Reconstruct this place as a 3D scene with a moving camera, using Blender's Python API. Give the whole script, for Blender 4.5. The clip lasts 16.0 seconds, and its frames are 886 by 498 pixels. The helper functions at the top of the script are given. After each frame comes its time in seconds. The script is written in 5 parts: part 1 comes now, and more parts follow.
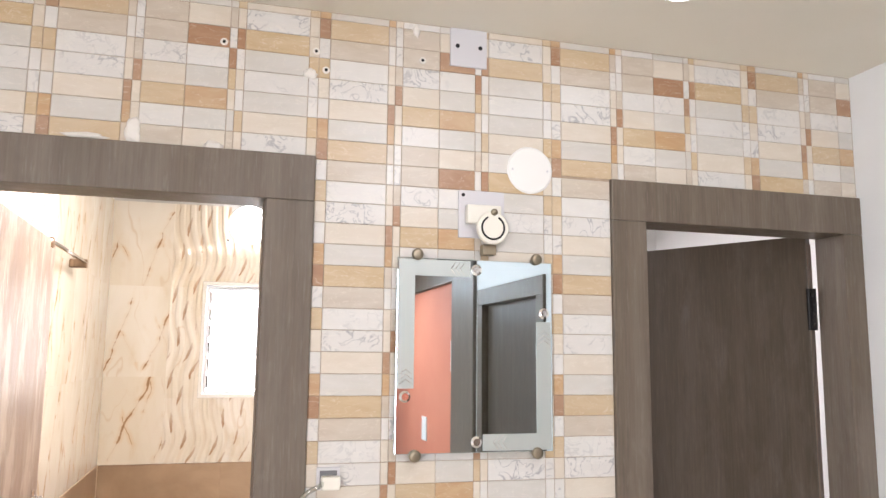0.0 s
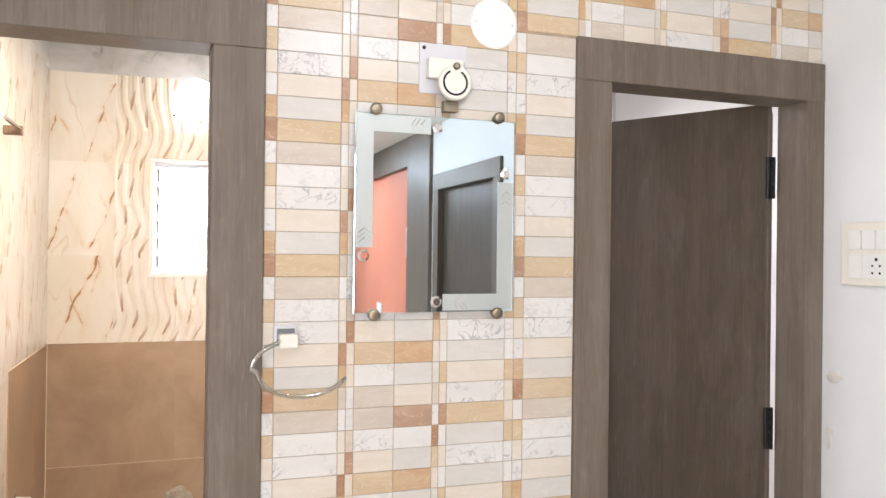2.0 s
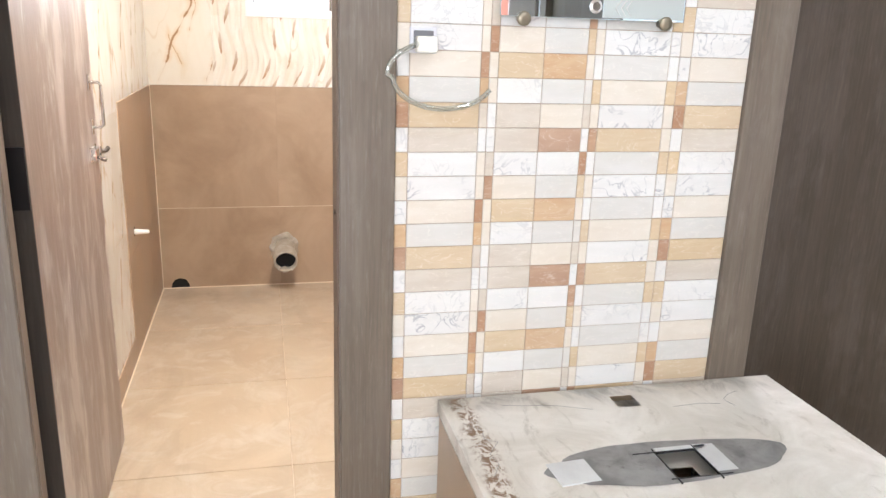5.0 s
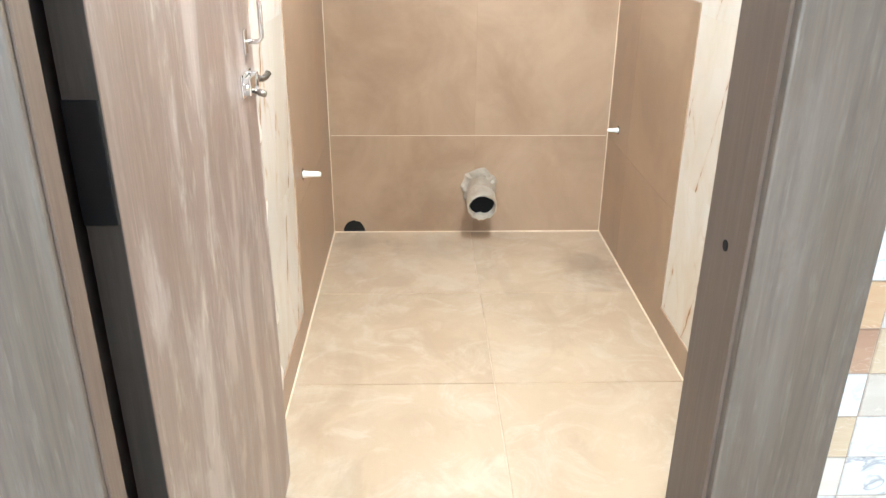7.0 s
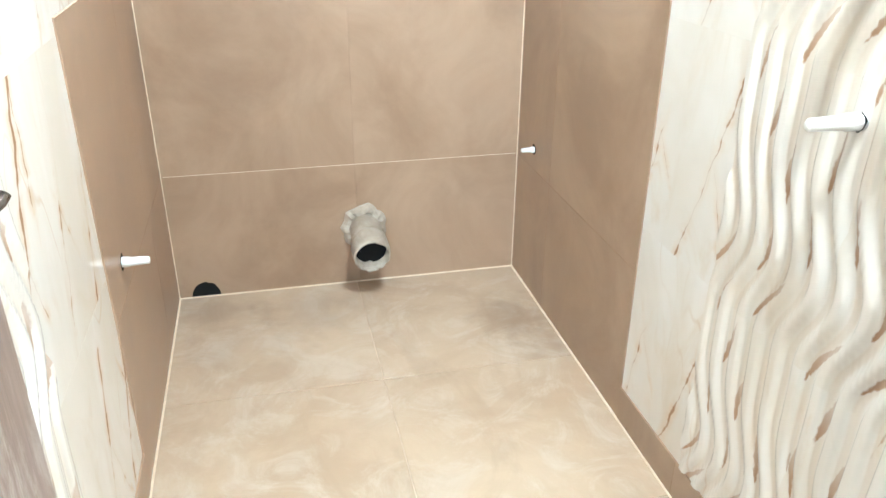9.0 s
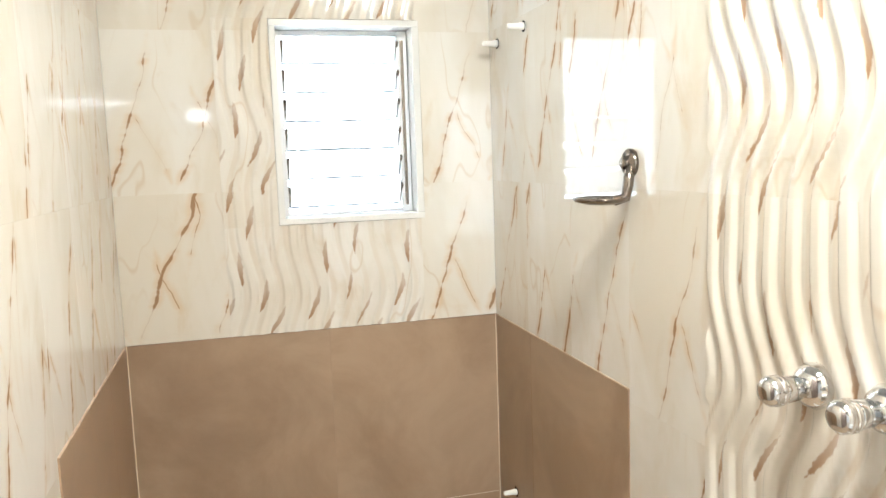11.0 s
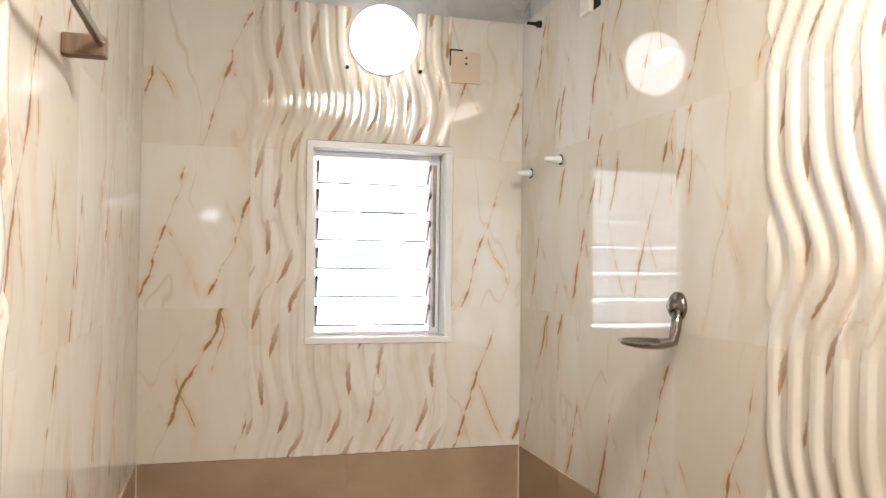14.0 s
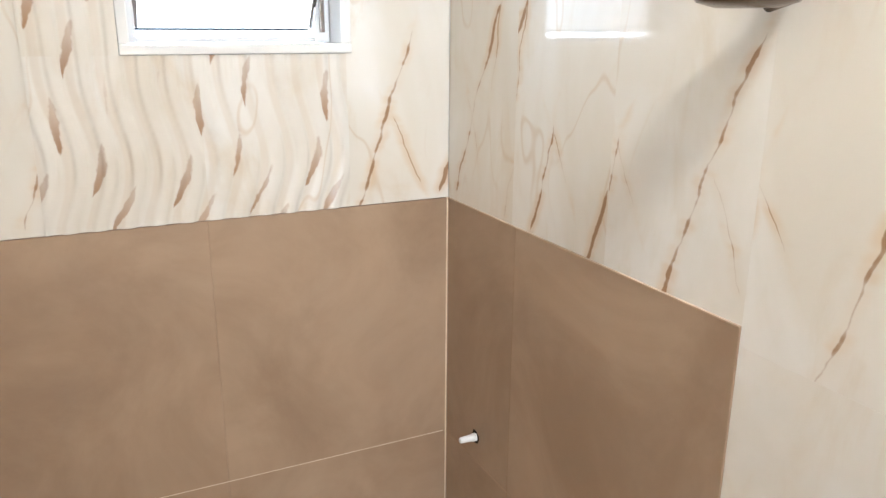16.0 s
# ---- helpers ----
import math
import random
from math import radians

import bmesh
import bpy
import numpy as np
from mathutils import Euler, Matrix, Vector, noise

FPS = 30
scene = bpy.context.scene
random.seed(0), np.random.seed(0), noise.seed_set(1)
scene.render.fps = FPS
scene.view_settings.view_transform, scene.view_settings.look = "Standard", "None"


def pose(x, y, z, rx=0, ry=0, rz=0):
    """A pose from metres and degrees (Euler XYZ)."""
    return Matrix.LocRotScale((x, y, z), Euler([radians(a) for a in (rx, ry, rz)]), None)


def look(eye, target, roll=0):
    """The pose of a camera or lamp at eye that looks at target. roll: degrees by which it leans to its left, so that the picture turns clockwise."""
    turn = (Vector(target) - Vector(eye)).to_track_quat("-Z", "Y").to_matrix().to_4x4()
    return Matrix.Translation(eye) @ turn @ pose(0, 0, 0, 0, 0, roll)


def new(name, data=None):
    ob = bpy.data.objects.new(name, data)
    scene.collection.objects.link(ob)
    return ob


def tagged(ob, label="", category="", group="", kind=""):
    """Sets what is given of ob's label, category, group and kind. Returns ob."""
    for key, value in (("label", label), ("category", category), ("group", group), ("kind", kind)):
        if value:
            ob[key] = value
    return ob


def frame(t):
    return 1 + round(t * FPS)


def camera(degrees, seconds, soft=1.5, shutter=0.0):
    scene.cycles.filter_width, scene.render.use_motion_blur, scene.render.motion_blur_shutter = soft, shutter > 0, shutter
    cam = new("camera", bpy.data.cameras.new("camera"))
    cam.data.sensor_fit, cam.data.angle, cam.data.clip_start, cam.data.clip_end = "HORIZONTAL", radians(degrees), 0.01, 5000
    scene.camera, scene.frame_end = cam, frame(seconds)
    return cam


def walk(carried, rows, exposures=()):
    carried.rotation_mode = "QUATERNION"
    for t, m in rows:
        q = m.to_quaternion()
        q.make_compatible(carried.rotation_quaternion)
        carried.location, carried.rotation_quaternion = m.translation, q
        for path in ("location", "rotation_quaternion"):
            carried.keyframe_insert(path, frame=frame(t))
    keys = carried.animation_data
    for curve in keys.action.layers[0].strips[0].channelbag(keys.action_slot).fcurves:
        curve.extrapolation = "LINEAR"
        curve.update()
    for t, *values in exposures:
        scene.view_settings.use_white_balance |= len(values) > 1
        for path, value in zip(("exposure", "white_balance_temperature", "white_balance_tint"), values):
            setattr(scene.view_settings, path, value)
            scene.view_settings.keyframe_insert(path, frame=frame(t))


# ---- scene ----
cam = camera(60.0, 16.0)
PATH = [
    (0, (0.093, 0.317, 1.647), (0.621, 2.226, 1.921), 0.6),
    (0.5, (0.113, 0.324, 1.64), (0.804, 2.185, 1.884), 0.6),
    (1, (0.11, 0.328, 1.638), (0.874, 2.165, 1.847), 0.7),
    (1.5, (0.103, 0.345, 1.612), (0.804, 2.215, 1.722), 0.7),
    (2, (0.098, 0.385, 1.555), (0.749, 2.276, 1.564), 0.7),
    (2.5, (0.093, 0.407, 1.518), (0.727, 2.301, 1.416), 0.9),
    (3, (0.087, 0.413, 1.475), (0.711, 2.302, 1.267), 1.1),
    (3.2, (0.086, 0.41, 1.469), (0.705, 2.295, 1.22), 1.2),
    (5.3, (-0.031, 0.699, 1.364), (0.355, 2.567, 0.763), 1.9),
    (5.5, (-0.063, 0.768, 1.357), (0.275, 2.634, 0.721), 1.8),
    (6, (-0.079, 0.983, 1.327), (0.141, 2.84, 0.619), 1.6),
    (6.5, (-0.068, 1.256, 1.315), (0.041, 3.101, 0.55), 0.8),
    (7, (-0.144, 1.552, 1.286), (-0.087, 3.385, 0.49), 0.4),
    (7.5, (-0.177, 1.788, 1.267), (-0.112, 3.601, 0.425), 0.3),
    (8, (-0.148, 2.031, 1.264), (0.001, 3.803, 0.348), 0.1),
    (8.5, (-0.173, 2.22, 1.263), (0.118, 3.96, 0.321), -0.3),
    (9, (-0.180, 2.296, 1.286), (0.233, 4.051, 0.419), 0.4),
    (9.5, (-0.176, 2.287, 1.369), (0.340, 4.079, 0.645), -0.1),
    (10, (-0.167, 2.29, 1.465), (0.402, 4.119, 0.887), -0.9),
    (10.2, (-0.159, 2.287, 1.496), (0.4, 4.139, 0.992), -1.4),
    (12.3, (-0.224, 2.256, 1.688), (0.201, 4.209, 1.767), -0.8),
    (12.5, (-0.229, 2.258, 1.694), (0.187, 4.211, 1.812), -0.6),
    (13, (-0.238, 2.258, 1.705), (0.17, 4.206, 1.899), -0.2),
    (13.5, (-0.246, 2.271, 1.695), (0.2, 4.213, 1.869), 0.3),
    (14, (-0.264, 2.329, 1.658), (0.261, 4.258, 1.696), 0.7),
    (14.5, (-0.266, 2.421, 1.586), (0.341, 4.32, 1.434), 1.5),
    (15, (-0.215, 2.584, 1.543), (0.408, 4.462, 1.254), 1.9),
    (15.5, (-0.141, 2.808, 1.484), (0.473, 4.668, 1.078), 1.4),
    (16, (-0.158, 3.079, 1.465), (0.685, 4.804, 0.905), 0.4),
]
# seconds, stops, kelvin, tint
EXPOSURES = [
    (0.0, 0.85, 5900, 13),
    (3.0, 1.11, 5750, 11),
    (5.5, 1.36, 5350, 8),
    (6.5, 1.53, 5080, 4),
    (7.5, 1.70, 4750, -2),
    (8.5, 1.66, 4580, -3),
    (9.4, 1.72, 4580, -3),
    (10.2, 1.40, 4850, -3),
    (12.3, 0.22, 5800, 9),
    (13.0, 0.22, 5800, 9),
    (14.5, 0.18, 5750, 9),
    (15.5, 0.7, 5350, 6),
    (16.0, 0.9, 5100, 5),
]
walk(cam, [(t, look(eye, target, roll)) for t, eye, target, roll in PATH], EXPOSURES)

# ---- light ----
world = bpy.data.worlds.new("sky")
scene.world = world
world.use_nodes = True
wn = world.node_tree
sky = wn.nodes.new("ShaderNodeTexSky")
sky.sky_type, sky.sun_disc = "NISHITA", False
sky.sun_elevation, sky.sun_rotation = radians(50), radians(200)
wn.links.new(sky.outputs[0], wn.nodes["Background"].inputs[0])
wn.nodes["Background"].inputs[1].default_value = 0.12

SUN = bpy.data.lights.new("sun", "SUN")
SUN.energy, SUN.angle, SUN.color = 3.0, radians(0.5), (1.0, 0.95, 0.88)
new("sun", SUN).matrix_world = look((3, -6, 12), (0, 0, 0))


def area_lamp(name, at, towards, w, h, watts, colour):
    d = bpy.data.lights.new(name, "AREA")
    d.shape, d.size, d.size_y, d.energy, d.color = "RECTANGLE", w, h, watts, colour
    ob = new(name, d)
    ob.matrix_world = look(at, towards)
    return ob


HALL_WATTS, HALL_COLOUR = 74, (1.0, 0.97, 0.94)
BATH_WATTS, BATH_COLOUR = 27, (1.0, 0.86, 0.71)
OUTSIDE_GLOW = 7.2
# added fill lamp, standing in for an unseen hall window
area_lamp("hall_window_fill", (-1.45, -1.6, 1.5), (1.0, 0.4, 1.3), 1.5, 1.7, HALL_WATTS * 1.0, (1.0, 0.965, 0.915))
area_lamp("hall_ceiling_light", (0.75, 0.95, 2.49), (0.85, 1.6, 0.6), 0.30, 0.12, HALL_WATTS * 0.06, HALL_COLOUR)
# added fill for the hall's far end, kept out of the tile reflections
area_lamp("far_hall_fill", (0.9, -3.6, 2.45), (0.75, -3.3, 0), 1.0, 0.3, HALL_WATTS * 0.48, HALL_COLOUR)
area_lamp("far_hall_bulb", (-0.62, -4.0, 2.28), (0.0, 0.0, 1.6), 0.3, 0.14, 1.3, HALL_COLOUR)
# unseen fill; evens out a lamp inferred high on the right wall
bath_fill = area_lamp("bathroom_fill_lamp", (0.30, 2.78, 2.54), (-0.25, 3.35, 0.2), 0.26, 0.26, BATH_WATTS, BATH_COLOUR)
bath_fill.data.shape = "DISK"
area_lamp("side_room_light", (1.5, 3.5, 2.4), (1.5, 3.4, 0), 0.6, 0.6, 14, (1.0, 0.88, 0.80))

# ---- materials ----


def material(name, colour, rough=0.5, metal=0.0):
    m = bpy.data.materials.new(name)
    m.use_nodes = True
    b = m.node_tree.nodes["Principled BSDF"]
    b.inputs["Base Color"].default_value = (*colour, 1)
    b.inputs["Roughness"].default_value = rough
    b.inputs["Metallic"].default_value = metal
    return m


class Nodes:
    """A small writer of node graphs for one material."""

    def __init__(self, m):
        self.t = m.node_tree
        self.b = self.t.nodes["Principled BSDF"]
        self.pos = self.t.nodes.new("ShaderNodeNewGeometry").outputs["Position"]
        self.info = self.math("ADD", self.t.nodes.new("ShaderNodeObjectInfo").outputs["Random"], self.pos.node.outputs["Random Per Island"])

    def put(self, kind, operation="", interpolation_type="", data_type="", noise_dimensions=""):
        n = self.t.nodes.new(kind)
        if operation:
            n.operation = operation
        if interpolation_type:
            n.interpolation_type = interpolation_type
        if data_type:
            n.data_type = data_type
        if noise_dimensions:
            n.noise_dimensions = noise_dimensions
        return n

    def link(self, a, b):
        self.t.links.new(a, b)

    def scaled(self, s, shift=None):
        n = self.put("ShaderNodeVectorMath", operation="MULTIPLY")
        self.link(self.pos, n.inputs[0])
        n.inputs[1].default_value = s
        if shift is None:
            return n.outputs[0]
        a = self.put("ShaderNodeVectorMath", operation="ADD")
        c = self.put("ShaderNodeVectorMath", operation="SCALE")
        c.inputs[0].default_value = (13.1, 7.7, 5.3)
        self.link(shift, c.inputs["Scale"])
        self.link(n.outputs[0], a.inputs[0])
        self.link(c.outputs[0], a.inputs[1])
        return a.outputs[0]

    def noise(self, vec, scale, detail=4.0, rough=0.55, distortion=0.0):
        n = self.put("ShaderNodeTexNoise")
        self.link(vec, n.inputs["Vector"])
        n.inputs["Scale"].default_value = scale
        n.inputs["Detail"].default_value = detail
        n.inputs["Roughness"].default_value = rough
        n.inputs["Distortion"].default_value = distortion
        return n.outputs["Fac"]

    def band(self, v, lo, hi, a=0.0, b=1.0):
        n = self.put("ShaderNodeMapRange", interpolation_type="SMOOTHSTEP")
        self.link(v, n.inputs["Value"])
        for i, x in zip((1, 2, 3, 4), (lo, hi, a, b)):
            n.inputs[i].default_value = x
        return n.outputs[0]

    def math(self, op, a, b=None):
        n = self.put("ShaderNodeMath", operation=op)
        for i, x in enumerate((a, b)):
            if x is None:
                continue
            if isinstance(x, (int, float)):
                n.inputs[i].default_value = x
            else:
                self.link(x, n.inputs[i])
        return n.outputs[0]

    def mix(self, fac, a, b):
        n = self.put("ShaderNodeMix", data_type="RGBA")
        if isinstance(fac, (int, float)):
            n.inputs["Factor"].default_value = fac
        else:
            self.link(fac, n.inputs["Factor"])
        for key, x in ((6, a), (7, b)):
            if isinstance(x, tuple):
                n.inputs[key].default_value = (*x, 1)
            else:
                self.link(x, n.inputs[key])
        return n.outputs[2]

    def vein(self, vec, scale, width, distortion=1.2):
        """Thin lines along the middle level of a noise."""
        v = self.math("ABSOLUTE", self.math("SUBTRACT", self.noise(vec, scale, 3.0, 0.5, distortion), 0.5))
        return self.band(v, 0.0, width, 1.0, 0.0)

    def colour(self, c):
        self.link(c, self.b.inputs["Base Color"])

    def rough(self, r):
        self.link(r, self.b.inputs["Roughness"])

    def bump(self, h, strength, distance=0.002):
        n = self.put("ShaderNodeBump")
        n.inputs["Strength"].default_value = strength
        n.inputs["Distance"].default_value = distance
        self.link(h, n.inputs["Height"])
        self.link(n.outputs[0], self.b.inputs["Normal"])


def stone_piece(name, base, second, veins=0.0, streak=(9, 9, 30), rough=0.33):
    """A glazed strip of the printed wall tile: soft horizontal streaks, and thin veins on the marble ones."""
    m = material(name, base, rough)
    n = Nodes(m)
    vec = n.scaled(streak, n.info)
    soft = n.band(n.noise(vec, 1.0, 5.0, 0.6, 0.6), 0.3, 0.75)
    c = n.mix(soft, base, second)
    tone = n.band(n.info, 0.2, 1.8, 0.0, 0.2)
    c = n.mix(tone, c, (0.55, 0.5, 0.44))
    light = n.vein(n.scaled((14, 14, 40), n.info), 1.0, 0.012)
    c = n.mix(n.math("MULTIPLY", light, 0.25), c, (0.85, 0.8, 0.7))
    if veins:
        v = n.vein(n.scaled((16, 16, 16), n.info), 1.0, 0.035, 2.0)
        patch = n.band(n.noise(n.scaled((9, 9, 9), n.info), 1.0, 2.0), 0.42, 0.62)
        c = n.mix(n.math("MULTIPLY", n.math("MULTIPLY", v, patch), veins), c, (0.28, 0.28, 0.3))
    n.colour(c)
    n.bump(n.noise(n.scaled((60, 60, 60)), 1.0), 0.12, 0.001)
    return m


PIECES = {
    "tan": stone_piece("tan_glaze", (0.50, 0.365, 0.205), (0.57, 0.445, 0.28)),
    "orange": stone_piece("orange_glaze", (0.45, 0.27, 0.125), (0.52, 0.355, 0.19)),
    "brown": stone_piece("brown_glaze", (0.33, 0.18, 0.10), (0.41, 0.25, 0.145)),
    "beige": stone_piece("beige_glaze", (0.50, 0.43, 0.345), (0.575, 0.515, 0.435)),
    "cream": stone_piece("cream_glaze", (0.62, 0.55, 0.45), (0.67, 0.61, 0.52)),
    "grey": stone_piece("grey_glaze", (0.56, 0.54, 0.495), (0.61, 0.59, 0.555)),
    "white": stone_piece("white_glaze", (0.66, 0.645, 0.61), (0.70, 0.685, 0.66), 0.3),
    "marble": stone_piece("marble_glaze", (0.64, 0.625, 0.595), (0.69, 0.675, 0.65), 0.75),
}


def wood(name, base, dark, light, rough=0.45, scuffs=0.0):
    """Dark laminate with a fine upright grain."""
    m = material(name, base, rough)
    n = Nodes(m)
    grain = n.noise(n.scaled((190, 190, 5)), 1.0, 4.0, 0.7)
    broad = n.noise(n.scaled((22, 22, 1.2)), 1.0, 3.0, 0.6)
    c = n.mix(n.band(grain, 0.25, 0.75, 0.25, 1.0), dark, base)
    c = n.mix(n.math("MULTIPLY", n.band(broad, 0.4, 0.8), 0.35), c, light)
    pale = n.noise(n.scaled((150, 150, 13)), 1.0, 4.0, 0.65)
    c = n.mix(n.math("MULTIPLY", n.band(pale, 0.52, 0.74), 0.4), c, light)
    if scuffs:
        wide = n.noise(n.scaled((8, 8, 2.6)), 1.0, 6.0, 0.66, 0.5)
        c = n.mix(n.math("MULTIPLY", n.band(wide, 0.48, 0.62), 0.62 * scuffs), c, (0.42, 0.365, 0.33))
        s = n.noise(n.scaled((24, 24, 6.5)), 1.0, 7.0, 0.72, 0.5)
        patch = n.band(n.noise(n.scaled((4, 4, 1.4)), 1.0, 3.0), 0.38, 0.6)
        c = n.mix(n.math("MULTIPLY", n.math("MULTIPLY", n.band(s, 0.5, 0.72), patch), scuffs), c, (0.46, 0.42, 0.38))
    n.colour(c)
    n.rough(n.band(broad, 0.3, 0.7, rough, rough + 0.12))
    n.bump(grain, 0.25, 0.001)
    return m


WOOD = wood("dark_laminate", (0.146, 0.113, 0.080), (0.090, 0.070, 0.050), (0.235, 0.2, 0.168), 0.4, 0.08)
LEAF = wood("brown_door_laminate", (0.080, 0.059, 0.040), (0.048, 0.036, 0.025), (0.13, 0.098, 0.070), 0.36, 0.06)
WORN = wood("worn_door_laminate", (0.225, 0.165, 0.132), (0.155, 0.11, 0.086), (0.36, 0.295, 0.255), 0.285, 1.0)
# near-black colour carries the shade of the gap beside the door
GAP_SHADE_WOOD = wood("gap_shade_wood", (0.055, 0.044, 0.034), (0.032, 0.026, 0.02), (0.085, 0.07, 0.055), 0.6)
REVEAL = wood("reveal_wood", (0.165, 0.122, 0.088), (0.115, 0.083, 0.06), (0.21, 0.16, 0.12), 0.5)
BLOCK = wood("bracket_wood", (0.2, 0.13, 0.075), (0.12, 0.075, 0.04), (0.28, 0.19, 0.12), 0.5)


def plaster(name, base, second, scale, rough=0.75, bump=0.15, stain=None, fine=90):
    m = material(name, base, rough)
    n = Nodes(m)
    a = n.noise(n.scaled((scale,) * 3), 1.0, 6.0, 0.6, 0.4)
    c = n.mix(n.band(a, 0.3, 0.7), base, second)
    if stain:
        s = n.noise(n.scaled((scale * 2.3,) * 3), 1.0, 8.0, 0.7, 0.9)
        c = n.mix(n.band(s, 0.56, 0.74, 0.0, 0.8), c, stain)
    n.colour(c)
    n.bump(n.noise(n.scaled((fine,) * 3), 1.0, 6.0), bump, 0.002)
    return m


WALL_PAINT = plaster("pale_wall_paint", (0.78, 0.785, 0.79), (0.82, 0.825, 0.83), 1.5, 0.6)
CEIL_PAINT = plaster("cream_ceiling_paint", (0.80, 0.76, 0.66), (0.83, 0.79, 0.70), 1.2, 0.7)
ORANGE_PAINT = plaster("orange_wall_paint", (0.58, 0.20, 0.12), (0.62, 0.23, 0.14), 1.0, 0.6)
CEIL_CEMENT = plaster("smooth_grey_cement", (0.30, 0.295, 0.285), (0.43, 0.425, 0.415), 2.2, 0.33, 0.2, (0.15, 0.147, 0.14))
CEMENT = plaster("grey_cement", (0.34, 0.335, 0.325), (0.53, 0.525, 0.515), 3.5, 0.45, 0.35, (0.13, 0.127, 0.12))


def slab_cement():
    """Trowelled cement: pale screed, rusty crumbs along the open edge, grime towards the wall."""
    m = material("cement_slab", (0.5, 0.46, 0.4), 0.5)
    n = Nodes(m)
    a = n.noise(n.scaled((6, 6, 6)), 1.0, 7.0, 0.65, 0.8)
    c = n.mix(n.band(a, 0.3, 0.7), (0.60, 0.555, 0.485), (0.77, 0.73, 0.67))
    smear = n.noise(n.scaled((13, 5, 5)), 1.0, 8.0, 0.7, 1.6)
    c = n.mix(n.band(smear, 0.54, 0.70, 0.0, 0.5), c, (0.33, 0.28, 0.22))
    sep = n.put("ShaderNodeSeparateXYZ")
    n.link(n.pos, sep.inputs[0])
    crumbs = n.noise(n.scaled((45, 30, 30)), 1.0, 6.0, 0.7, 1.0)
    wander = n.math("ADD", sep.outputs[0], n.math("MULTIPLY", n.math("SUBTRACT", n.noise(n.scaled((9, 9, 9)), 1.0, 3.0), 0.5), 0.09))
    edge = n.math("MULTIPLY", n.band(wander, 0.40, 0.425, 0.0, 1.0), n.band(wander, 0.445, 0.475, 1.0, 0.0))
    c = n.mix(n.math("MULTIPLY", edge, n.band(crumbs, 0.46, 0.56)), c, (0.20, 0.115, 0.06))
    grime = n.math("MULTIPLY", n.band(n.math("ADD", sep.outputs[1], n.math("MULTIPLY", n.math("SUBTRACT", smear, 0.5), 0.16)), 2.10, 2.185, 0.0, 1.0), n.band(a, 0.36, 0.56))
    c = n.mix(n.math("MULTIPLY", grime, 0.75), c, (0.17, 0.145, 0.115))
    n.colour(c)
    n.bump(n.noise(n.scaled((40,) * 3), 1.0, 8.0, 0.7), 0.5, 0.004)
    return m


SLAB = slab_cement()
GROUT_LOBBY = plaster("tile_grout", (0.30, 0.225, 0.155), (0.44, 0.35, 0.26), 20.0, 0.9)
GROUT_BATH = plaster("bath_grout", (0.72, 0.60, 0.43), (0.80, 0.70, 0.54), 20.0, 0.9)
GROUT_FLOOR = plaster("worn_floor_grout", (0.50, 0.39, 0.27), (0.70, 0.59, 0.44), 9.0, 0.9)
GROUT_DARK = plaster("brown_grout", (0.42, 0.31, 0.21), (0.56, 0.44, 0.31), 14.0, 0.9)


def stoneware(name, base, second, rough=0.32):
    m = material(name, base, rough)
    n = Nodes(m)
    a = n.noise(n.scaled((2.6, 2.6, 2.6), n.info), 1.0, 6.0, 0.62, 0.8)
    c = n.mix(n.band(a, 0.3, 0.72), base, second)
    cloud = n.noise(n.scaled((9, 9, 9), n.info), 1.0, 5.0, 0.6)
    c = n.mix(n.band(cloud, 0.45, 0.8, 0.0, 0.25), c, tuple(x * 1.1 for x in second))
    n.colour(c)
    n.rough(n.band(a, 0.3, 0.75, rough, rough + 0.12))
    n.bump(n.noise(n.scaled((120,) * 3), 1.0), 0.08, 0.001)
    return m


DADO = stoneware("brown_wall_tile", (0.290, 0.196, 0.122), (0.395, 0.284, 0.186), 0.30)


